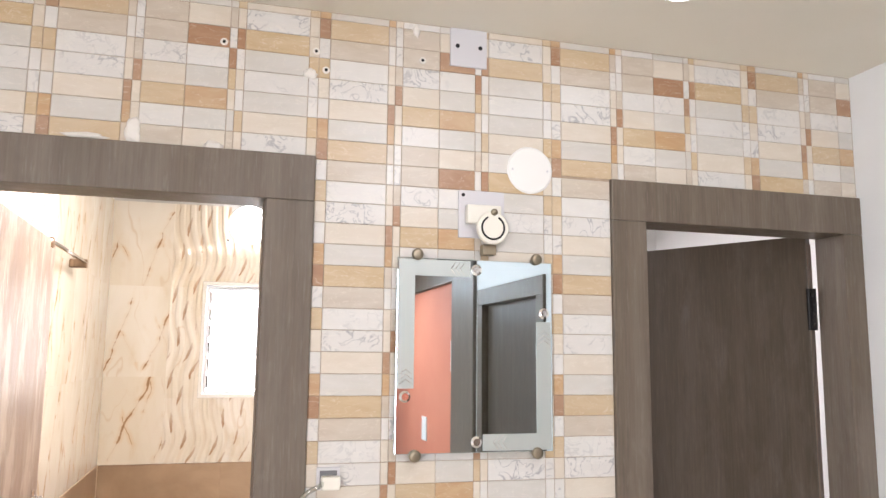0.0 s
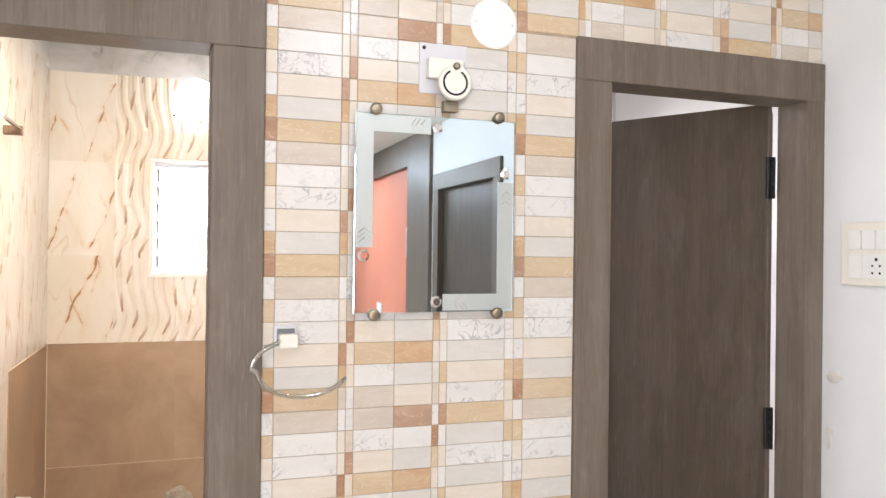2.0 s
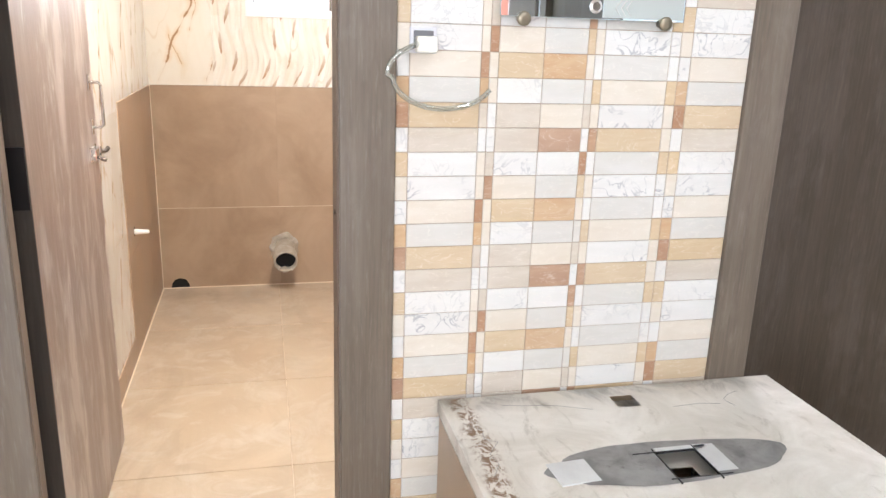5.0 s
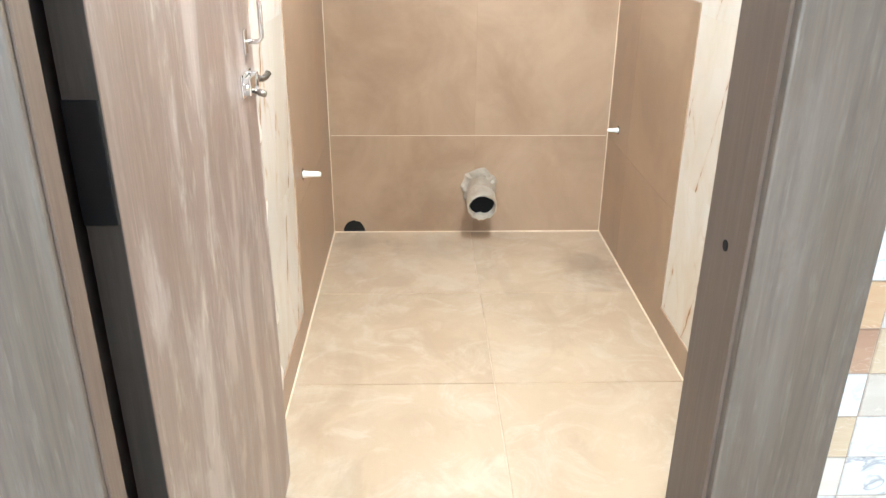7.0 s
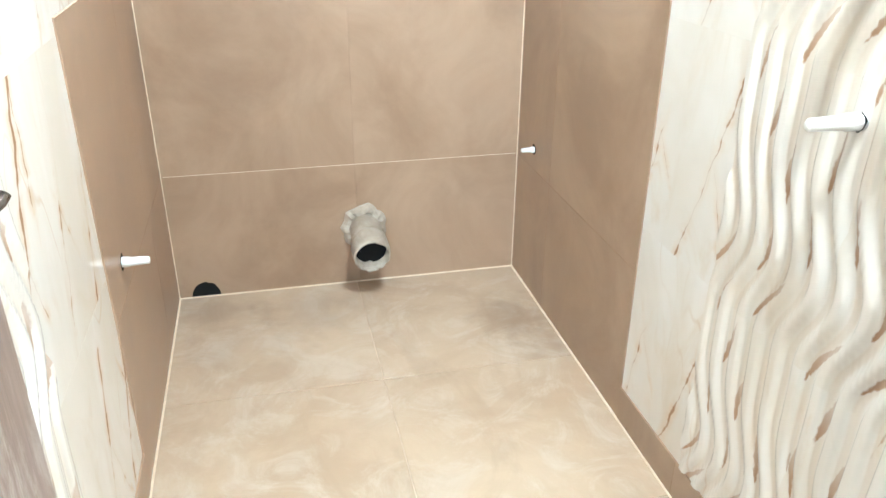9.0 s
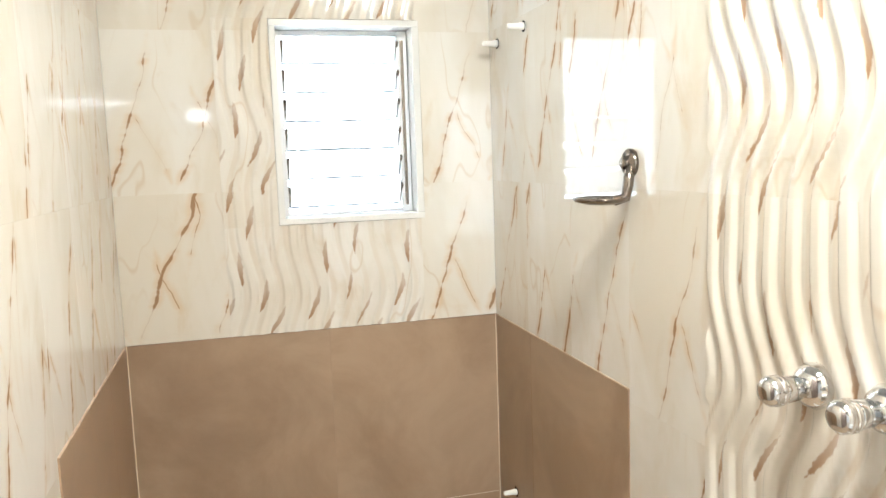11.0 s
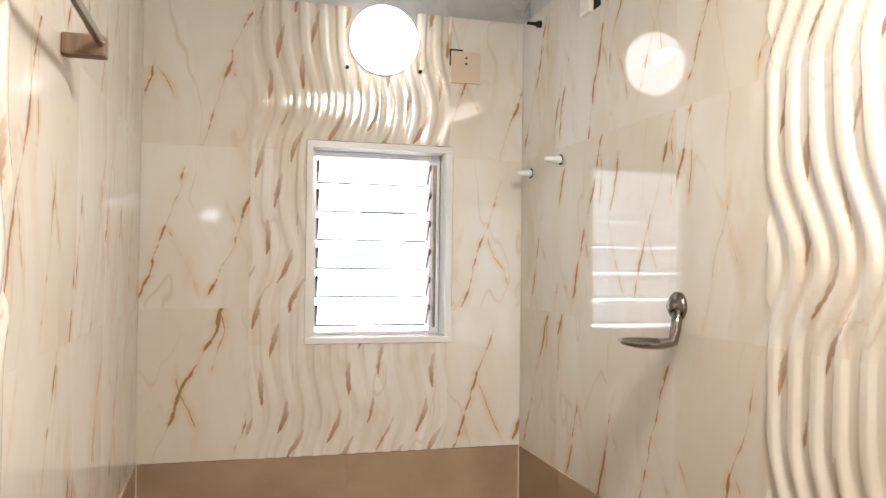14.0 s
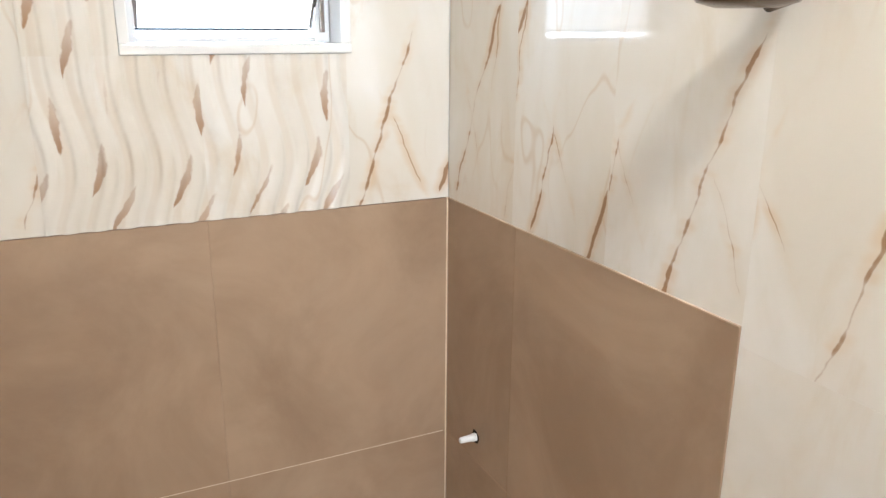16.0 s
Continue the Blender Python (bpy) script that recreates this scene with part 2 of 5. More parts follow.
def floor_ware():
    """The floor tile, with cement haze and a few damp patches of fixed shape."""
    m = material("floor_tile", (0.5, 0.39, 0.26), 0.3)
    n = Nodes(m)
    a = n.noise(n.scaled((2.2, 2.2, 2.2), n.info), 1.0, 6.0, 0.62, 1.0)
    c = n.mix(n.band(a, 0.3, 0.72), (0.43, 0.325, 0.215), (0.53, 0.42, 0.29))
    haze = n.noise(n.scaled((5, 5, 5)), 1.0, 7.0, 0.65, 1.4)
    c = n.mix(n.band(haze, 0.44, 0.72, 0.0, 0.6), c, (0.61, 0.54, 0.44))
    drag = n.noise(n.scaled((2.1, 1.1, 2)), 1.0, 6.0, 0.6, 2.2)
    c = n.mix(n.band(drag, 0.52, 0.66, 0.0, 0.4), c, (0.36, 0.27, 0.175))
    wob = n.noise(n.scaled((11, 11, 11)), 1.0, 4.0)
    for x, y, r, k in ((0.54, 4.36, 0.15, 0.42), (0.60, 4.20, 0.11, 0.25), (-0.40, 4.60, 0.16, 0.3), (-0.10, 4.52, 0.17, 0.28), (-0.30, 4.32, 0.2, 0.16)):
        d = n.put("ShaderNodeVectorMath", operation="DISTANCE")
        n.link(n.pos, d.inputs[0])
        d.inputs[1].default_value = (x, y, 0)
        f = n.band(n.math("ADD", d.outputs["Value"], n.math("MULTIPLY", n.math("SUBTRACT", wob, 0.5), 0.26)), r * 0.1, r * 1.3, k, 0.0)
        c = n.mix(f, c, (0.16, 0.105, 0.065))
    n.colour(c)
    n.rough(n.band(haze, 0.35, 0.7, 0.30, 0.5))
    n.bump(n.noise(n.scaled((120,) * 3), 1.0), 0.08, 0.001)
    return m


FLOOR = floor_ware()
LOBBY_FLOOR = stoneware("lobby_floor_tile", (0.55, 0.50, 0.42), (0.62, 0.57, 0.5), 0.30)


# printed veins of one tile: place, lean, lower and upper end, half width
VEINS = ((0.16, 0.26, 0.0, 0.86, 0.0042), (0.17, -0.34, 0.16, 0.46, 0.0009), (0.50, 0.34, 0.12, 1.0, 0.0048), (0.49, -0.24, 0.28, 0.56, 0.0011),
         (0.62, 0.10, 0.62, 1.0, 0.0014), (0.83, 0.22, 0.1, 0.52, 0.0034), (0.83, -0.42, 0.32, 0.5, 0.0009))
SPACING, SWAY, FIRST = 0.054, 0.029, 3.488
PITCH, SEAM = 0.4815, 1.999  # height of a wall tile, and one of its seams


def marble(name, wave=""):
    """Cream glazed tile with leaning rust-brown veins, thick and thin by turns; leaf-shaped ones on the relief tiles."""
    m = material(name, (0.8, 0.72, 0.6), 0.05)
    n = Nodes(m)
    sep = n.put("ShaderNodeSeparateXYZ")
    n.link(n.pos, sep.inputs[0])
    x, y, z = sep.outputs
    cloud = n.noise(n.scaled((3, 3, 1.4), n.info), 1.0, 4.0, 0.55, 0.8)
    c = n.mix(n.band(cloud, 0.3, 0.72), (0.655, 0.60, 0.505), (0.735, 0.705, 0.65))
    warm = n.noise(n.scaled((7, 7, 3), n.info), 1.0, 5.0, 0.6, 1.2)
    c = n.mix(n.band(warm, 0.52, 0.72, 0.0, 0.45), c, (0.60, 0.50, 0.36))
    jag = n.noise(n.scaled((2.2, 2.2, 5.5), n.info), 1.0, 3.0, 0.45)
    press = n.band(n.noise(n.scaled((5, 5, 13), n.info), 1.0, 3.0, 0.6), 0.40, 0.68, 0.12, 1.25)
    row = n.math("DIVIDE", n.math("SUBTRACT", z, SEAM), PITCH)
    # faint hair veins
    hair = n.math("ABSOLUTE", n.math("SUBTRACT", n.noise(n.scaled((6, 6, 2.2), n.info), 1.0, 2.0, 0.4, 0.1), 0.5))
    few = n.band(n.noise(n.scaled((3, 3, 2), n.info), 1.0, 2.0), 0.46, 0.62)
    c = n.mix(n.math("MULTIPLY", n.band(hair, 0.0, 0.012, 1.0, 0.0), n.math("MULTIPLY", few, 0.35)), c, (0.50, 0.34, 0.18))
    if not wave:
        along = n.math("SUBTRACT", x, n.math("MULTIPLY", y, n.math("SIGN", x)))
        along = n.math("ADD", n.math("DIVIDE", along, 0.62), n.math("MULTIPLY", n.info, 2.9))
        crook = n.noise(n.scaled((9, 9, 24), n.info), 1.0, 3.0, 0.6)
        along = n.math("ADD", along, n.math("MULTIPLY", n.math("SUBTRACT", crook, 0.5), 0.022))
        along = n.math("FRACT", n.math("ADD", along, n.math("MULTIPLY", n.math("SUBTRACT", jag, 0.5), 0.12)))
        v = n.math("FRACT", row)
        best = None
        for place, lean, low, high, wide in VEINS:
            line = n.math("ADD", n.math("MULTIPLY", n.math("SUBTRACT", v, 0.5), lean), place)
            d = n.math("MULTIPLY", n.math("ABSOLUTE", n.math("SUBTRACT", along, line)), 0.62)
            past = n.math("SUBTRACT", n.math("ABSOLUTE", n.math("SUBTRACT", v, (low + high) / 2)), (high - low) / 2)
            d = n.math("ADD", d, n.math("MULTIPLY", n.math("MAXIMUM", past, 0.0), 0.12))
            d = n.math("SUBTRACT", d, n.math("MULTIPLY", press, wide))
            best = d if best is None else n.math("MINIMUM", best, d)
        thin, halo = n.band(best, -0.0012, 0.0014, 1.0, 0.0), n.band(best, 0.0, 0.022, 1.0, 0.0)
        c = n.mix(n.math("MULTIPLY", halo, n.band(press, 0.2, 1.1, 0.10, 0.46)), c, (0.60, 0.41, 0.21))
        c = n.mix(n.math("MULTIPLY", thin, n.band(press, 0.1, 0.9, 0.35, 0.92)), c, (0.30, 0.17, 0.085))
    else:
        u = y if wave == "y" else n.math("MULTIPLY", x if wave == "-x" else y, -1.0)
        rest = n.math("MAXIMUM", n.math("SUBTRACT", 1.0, n.math("DIVIDE", n.math("FRACT", row), 0.76)), 0.0)
        bent = n.math("MULTIPLY", n.math("SUBTRACT", 1.0, n.math("POWER", rest, 1.25)), 2 * math.pi)
        k = n.math("DIVIDE", n.math("SUBTRACT", n.math("SUBTRACT", u, FIRST), n.math("MULTIPLY", n.math("COSINE", bent), SWAY * (0.6 if wave == "-x" else 1.0))), SPACING)
        cell = n.math("FLOOR", k)
        # tan tint along the troughs of the flutes
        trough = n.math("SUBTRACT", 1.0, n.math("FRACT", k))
        trough_tan = n.math("MULTIPLY", n.band(trough, 0.02, 0.14), n.band(trough, 0.30, 0.46, 1.0, 0.0))
        c = n.mix(n.math("MULTIPLY", trough_tan, n.band(warm, 0.3, 0.7, 0.2, 0.48 if wave == "y" else 0.3)), c, (0.56, 0.45, 0.32))
        f = n.math("ADD", n.math("SUBTRACT", 1.0, n.math("FRACT", k)), n.math("MULTIPLY", n.math("SUBTRACT", jag, 0.5), 0.5))
        p = n.math("ADD", n.math("MULTIPLY", z, 4.372), n.math("MULTIPLY", cell, 0.618))
        pick = n.put("ShaderNodeTexWhiteNoise", noise_dimensions="2D")
        both = n.put("ShaderNodeCombineXYZ")
        n.link(cell, both.inputs[0])
        n.link(n.math("FLOOR", p), both.inputs[1])
        n.link(both.outputs[0], pick.inputs["Vector"])
        grow = n.band(pick.outputs["Value"], 0.08, 0.6, 0.0, 1.0)
        q = n.math("DIVIDE", n.math("FRACT", p), 0.52)
        body = n.math("MAXIMUM", n.math("MULTIPLY", q, n.math("SUBTRACT", 1.0, q)), 0.0)
        half = n.math("MULTIPLY", n.math("MULTIPLY", body, grow), 0.62)
        away = n.math("ABSOLUTE", n.math("SUBTRACT", f, n.math("ADD", n.math("MULTIPLY", q, 0.5), 0.02)))
        best = n.math("ADD", n.math("SUBTRACT", away, half), n.math("MULTIPLY", n.math("SUBTRACT", n.noise(n.scaled((70, 70, 45)), 1.0, 3.0), 0.5), 0.25))
        leaf = n.math("MULTIPLY", n.band(best, -0.05, 0.03, 1.0, 0.0), n.band(half, 0.005, 0.05))
        rim = n.band(q, 0.0, 0.9, 1.0, 0.45)
        c = n.mix(n.math("MULTIPLY", leaf, n.math("MULTIPLY", rim, 0.9)), c, (0.30, 0.155, 0.065))
    n.colour(c)
    n.bump(n.noise(n.scaled((25,) * 3), 1.0, 2.0), 0.02, 0.001)
    return m


MARBLE = marble("veined_marble_tile")
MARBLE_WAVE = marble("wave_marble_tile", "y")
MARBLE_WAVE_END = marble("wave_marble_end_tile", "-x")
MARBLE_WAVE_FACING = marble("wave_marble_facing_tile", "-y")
MARBLE_EDGE = material("white_marble_edge", (0.74, 0.73, 0.70), 0.15)
CHROME = material("chrome", (0.78, 0.78, 0.78), 0.09, 1.0)
STEEL = material("worn_steel", (0.25, 0.215, 0.185), 0.24, 1.0)
BRASS = material("antique_stud", (0.30, 0.26, 0.19), 0.38, 1.0)
BLACK = material("black_iron", (0.018, 0.017, 0.017), 0.45, 0.6)
# black colour standing in for the shade inside holes and cuts
HOLE_SHADE = material("hole_shade", (0.004, 0.0035, 0.003), 0.9)
WHITE_PLASTIC = material("white_plastic", (0.80, 0.79, 0.76), 0.35)
IVORY = material("ivory_plastic", (0.78, 0.75, 0.66), 0.35)
PLATE_GREY = material("grey_plate", (0.60, 0.59, 0.61), 0.45)
SOCKET_GREY = material("dark_grey_plastic", (0.16, 0.16, 0.165), 0.4)
PLATE_BEIGE = material("beige_board", (0.62, 0.51, 0.38), 0.5)
CERAMIC = material("white_ceramic", (0.85, 0.85, 0.84), 0.06)
PVC = plaster("grey_pipe", (0.34, 0.29, 0.22), (0.47, 0.42, 0.34), 18.0, 0.55, 0.6, (0.22, 0.18, 0.13), 60)
ALU = material("white_aluminium", (0.72, 0.72, 0.73), 0.3, 0.3)
MIRROR = material("mirror_glass", (0.67, 0.79, 0.86), 0.015, 1.0)
ETCHED = material("etched_glass", (0.48, 0.52, 0.50), 0.45, 0.5)
PATCH = plaster("damp_cement", (0.15, 0.145, 0.14), (0.29, 0.28, 0.27), 14.0, 0.45, 0.3, (0.10, 0.095, 0.09))
GREY_TILE = plaster("grey_tile_offcut", (0.52, 0.52, 0.52), (0.63, 0.63, 0.62), 9.0, 0.35)


def clear(name, tint, gloss):
    """A thin pane: mostly see-through with a faint reflection."""
    m = bpy.data.materials.new(name)
    m.use_nodes = True
    t = m.node_tree
    t.nodes.clear()
    out = t.nodes.new("ShaderNodeOutputMaterial")
    mixer = t.nodes.new("ShaderNodeMixShader")
    a = t.nodes.new("ShaderNodeBsdfTransparent")
    b = t.nodes.new("ShaderNodeBsdfGlossy")
    a.inputs[0].default_value = (*tint, 1)
    b.inputs[0].default_value = (0.9, 0.95, 0.95, 1)
    b.inputs[1].default_value = 0.05
    mixer.inputs[0].default_value = gloss
    t.links.new(a.outputs[0], mixer.inputs[1])
    t.links.new(b.outputs[0], mixer.inputs[2])
    t.links.new(mixer.outputs[0], out.inputs[0])
    return m


PANE = clear("louvre_glass", (0.63, 0.62, 0.605), 0.12)
EDGE_GLASS = material("glass_edge", (0.05, 0.06, 0.065), 0.2)
TUBE = clear("clear_tube", (0.72, 0.72, 0.68), 0.35)


def glowing(name, colour, strength):
    m = material(name, colour, 0.6)
    b = m.node_tree.nodes["Principled BSDF"]
    b.inputs["Emission Color"].default_value = (*colour, 1)
    b.inputs["Emission Strength"].default_value = strength
    return m


LAMP_GLASS = glowing("lit_opal_glass", (1.0, 0.95, 0.88), 4.5)
LAMP_LENS = glowing("lit_lens", (1.0, 0.97, 0.93), 50.0)
DOWNLIGHT = glowing("lit_diffuser", (1.0, 0.97, 0.93), 8.0)

# ---- making meshes ----


def mesh_object(name, bm, mat, parent=None, label="", smooth=False):
    me = bpy.data.meshes.new(name)
    bmesh.ops.recalc_face_normals(bm, faces=bm.faces)
    bm.to_mesh(me)
    bm.free()
    if smooth:
        for f in me.polygons:
            f.use_smooth = True
    if mat:
        me.materials.append(mat)
    ob = new(name, me)
    if parent:
        ob.parent = parent
        ob.matrix_parent_inverse = parent.matrix_world.inverted()
    return tagged(ob, label) if label else ob


def part(name, bm, mat, parent, label="", smooth=False):
    return mesh_object(name, bm, mat, parent, label, smooth)


def thing(name, at, label, category, group="", kind=""):
    ob = new(name)
    ob.location = at
    bpy.context.view_layer.update()
    return tagged(ob, label, category, group, kind)


def box(x0, x1, y0, y1, z0, z1, bevel=0.0, bm=None):
    bm = bm or bmesh.new()
    m = Matrix.Translation(((x0 + x1) / 2, (y0 + y1) / 2, (z0 + z1) / 2)) @ Matrix.Diagonal((abs(x1 - x0), abs(y1 - y0), abs(z1 - z0), 1))
    vs = bmesh.ops.create_cube(bm, size=1, matrix=m)["verts"]
    if bevel:
        es = list({e for v in vs for e in v.link_edges})
        bmesh.ops.bevel(bm, geom=es, offset=bevel, segments=2, affect="EDGES", profile=0.6)
    return bm


def tube(a, b, r, r2=None, n=20, caps=True, bm=None):
    bm = bm or bmesh.new()
    a, b = Vector(a), Vector(b)
    d = b - a
    m = Matrix.Translation((a + b) / 2) @ d.to_track_quat("Z", "Y").to_matrix().to_4x4()
    bmesh.ops.create_cone(bm, cap_ends=caps, segments=n, radius1=r, radius2=r if r2 is None else r2, depth=d.length, matrix=m)
    return bm


def lathe(a, axis, profile, n=28, bm=None):
    """A turned body about an axis from a: profile rows of (distance along, radius)."""
    bm = bm or bmesh.new()
    q = Vector(axis).to_track_quat("Z", "Y").to_matrix()
    rings = []
    for d, r in profile:
        rings.append([bm.verts.new(Vector(a) + q @ Vector((r * math.cos(2 * math.pi * i / n), r * math.sin(2 * math.pi * i / n), d))) for i in range(n)])
    for p, q2 in zip(rings, rings[1:]):
        for i in range(n):
            bm.faces.new((p[i], p[(i + 1) % n], q2[(i + 1) % n], q2[i]))
    bm.faces.new(rings[0])
    bm.faces.new(rings[-1])
    return bm


def sweep(points, r, n=10, bm=None):
    """A round bar along a line of points."""
    bm = bm or bmesh.new()
    pts = [Vector(p) for p in points]
    rings = []
    for i, p in enumerate(pts):
        d = pts[min(i + 1, len(pts) - 1)] - pts[max(i - 1, 0)]
        q = d.to_track_quat("Z", "Y").to_matrix()
        rings.append([bm.verts.new(p + q @ Vector((r * math.cos(2 * math.pi * k / n), r * math.sin(2 * math.pi * k / n), 0))) for k in range(n)])
    for a, b in zip(rings, rings[1:]):
        best = min(range(n), key=lambda s: sum((a[k].co - b[(k + s) % n].co).length for k in range(n)))
        for k in range(n):
            bm.faces.new((a[k], a[(k + 1) % n], b[(k + 1 + best) % n], b[(k + best) % n]))
    bm.faces.new(rings[0])
    bm.faces.new(rings[-1])
    return bm


def structure(name, bm, mat, label, category):
    return tagged(mesh_object(name, bm, mat), label, category, "", "structure")


# ---- plan ----
WALL_Y = 2.21          # face of the tiled hall wall
BATH_Y = 2.37          # inside face of that wall in the bathroom
BACK_Y = 4.71          # bathroom end wall
XL, XR = -0.53, 0.652  # bathroom side walls
HALL_R = 1.93          # hall's painted side wall
HALL_L, HALL_S = -1.6, -6.5
HALL_TOP, BATH_TOP, TILE_TOP = 2.52, 2.60, 2.457
DOOR_A = (-0.605, -0.475, 0.165, 0.282)  # bathroom door frame, outer and inner edges
DOOR_B = (1.093, 1.198, 1.860, 1.930)    # side room door frame
HEAD, HEAD_IN = 2.135, 2.02
WIN = (-0.041, 0.402, 1.418, 2.022)

# ---- hall ----
structure("floor", box(HALL_L - 0.1, 2.6, HALL_S - 0.1, BATH_Y, -0.1, -0.002), LOBBY_FLOOR, "pale stone-coloured tiled hall floor", "floor")
structure("ceiling", box(HALL_L - 0.1, 2.6, HALL_S - 0.1, WALL_Y + 0.02, HALL_TOP, HALL_TOP + 0.1), CEIL_PAINT, "flat cream-painted hall ceiling", "ceiling")

bm = bmesh.new()
for x0, x1, z0, z1 in ((HALL_L, DOOR_A[0] + 0.01, 0, HALL_TOP), (DOOR_A[3] - 0.01, DOOR_B[0] + 0.01, 0, HALL_TOP),
                       (DOOR_A[0] + 0.01, DOOR_A[3] - 0.01, HEAD - 0.01, HALL_TOP), (DOOR_B[0] + 0.01, HALL_R + 0.1, HEAD - 0.01, HALL_TOP)):
    box(x0, x1, WALL_Y - 0.0042, BATH_Y - 0.012, z0, z1, bm=bm)
wall_north = structure("wall_north", bm, GROUT_LOBBY, "hall wall clad in mixed cream, tan and marble strip tiles", "wall")

# side wall on the right, with a door near the corner and another door further back
RIGHT_DOORS = ((0.93, 1.775), (-1.53, -0.25))
bm = bmesh.new()
for y0, y1 in ((-1.60, -1.53), (-0.25, 0.93), (1.775, WALL_Y - 0.002)):
    box(HALL_R, HALL_R + 0.12, y0, y1, 0, HALL_TOP, bm=bm)
for y0, y1 in RIGHT_DOORS:
    box(HALL_R, HALL_R + 0.12, y0, y1, 2.14, HALL_TOP, bm=bm)
structure("wall_east", bm, WALL_PAINT, "pale bluish-white painted hall wall", "wall")
structure("wall_orange", box(HALL_R + 0.02, HALL_R + 0.12, HALL_S, -2.2, 0, HALL_TOP), ORANGE_PAINT, "orange-painted wall beyond a wood-clad opening", "wall")
structure("wall_west", box(HALL_L - 0.1, HALL_L, HALL_S, WALL_Y, 0, HALL_TOP), WALL_PAINT, "plain painted hall wall", "wall")
structure("wall_south", box(HALL_L - 0.1, 2.26, HALL_S - 0.1, HALL_S, 0, HALL_TOP), WALL_PAINT, "plain painted hall wall", "wall")


def frame_front(name, x, z_top, z_in, y0, y1, label, rebate=False):
    """A door frame in the north wall: two jambs and a head."""
    f = thing(name, ((x[0] + x[3]) / 2, y0, 0), label, "door frame", "", "structure")
    if rebate:
        part("jamb", box(x[0], x[1], y0, y0 + 0.042, 0, z_in, 0.003), WOOD, f)
        part("rebate", box(x[0], x[1] - 0.03, y0 + 0.042, BATH_Y, 0, z_in, 0.002), GAP_SHADE_WOOD, f, "rebate behind the jamb, coloured dark for its shade")
    else:
        part("jamb", box(x[0], x[1], y0, y1, 0, z_in, 0.003), WOOD, f)
    part("jamb", box(x[2], x[3], y0, y1, 0, z_in, 0.003), WOOD, f)
    part("head", box(x[0], x[3], y0 - 0.001, y1, z_in, z_top, 0.003), WOOD, f)
    return f


frame_a = frame_front("door_frame_1", DOOR_A, HEAD, HEAD_IN, WALL_Y - 0.018, WALL_Y + 0.10, "dark grain laminate door frame of the bathroom", True)
frame_b = frame_front("door_frame_2", DOOR_B, HEAD, HEAD_IN, WALL_Y - 0.018, WALL_Y + 0.10, "dark brown laminate door frame beside the painted wall")
for f, x in ((frame_a, DOOR_A),):
    part("reveal", box(x[2] - 0.004, x[2] + 0.01, WALL_Y - 0.006, WALL_Y + 0.094, 0.002, HEAD_IN - 0.002), REVEAL, f, "brown wooden reveal with a bolt hole")
    part("reveal", box(x[1] - 0.01, x[1] + 0.003, WALL_Y - 0.010, WALL_Y + 0.024, 0.002, HEAD_IN - 0.002), REVEAL, f)
    part("bolt_hole", tube((x[2] - 0.0050, WALL_Y + 0.040, 0.985), (x[2] + 0.002, WALL_Y + 0.040, 0.985), 0.006, n=12), HOLE_SHADE, f)
# tiled return of the wall behind the frame
part("wall_return", box(0.193, 0.215, WALL_Y + 0.10, BATH_Y + 0.006, 0, 2.1, 0.002), MARBLE_EDGE, wall_north, "white marble return")


def door_in_right_wall(name, y0, y1, label, leaf_back):
    f = thing(name, (HALL_R, (y0 + y1) / 2, 0), label, "door", "", "structure")
    x0, x1 = HALL_R - 0.02, HALL_R + 0.10
    part("jamb", box(x0, x1, y0, y0 + 0.115, 0, 2.02, 0.003), WOOD, f)
    part("jamb", box(x0, x1, y1 - 0.115, y1, 0, 2.02, 0.003), WOOD, f)
    part("head", box(x0 - 0.001, x1, y0, y1, 2.02, 2.14, 0.003), WOOD, f)
    part("leaf", box(x0 + leaf_back, x0 + leaf_back + 0.035, y0 + 0.118, y1 - 0.118, 0.01, 2.015, 0.003), LEAF, f)
    return f


door_in_right_wall("door_3", *RIGHT_DOORS[0], "closed dark laminate door near the hall corner", 0.05)
door_in_right_wall("door_4", *RIGHT_DOORS[1], "closed dark laminate door further back in the hall", 0.05)

opening = thing("opening_1", (HALL_R, -2.8, 0), "dark wood-clad opening before an orange wall", "opening", "", "structure")
part("jamb", box(HALL_R - 0.03, HALL_R + 0.12, -2.2, -1.60, 0, HALL_TOP - 0.004, 0.003), WOOD, opening)
part("head", box(HALL_R - 0.03, HALL_R + 0.018, HALL_S + 0.01, -2.2, 2.27, HALL_TOP - 0.004, 0.003), WOOD, opening)

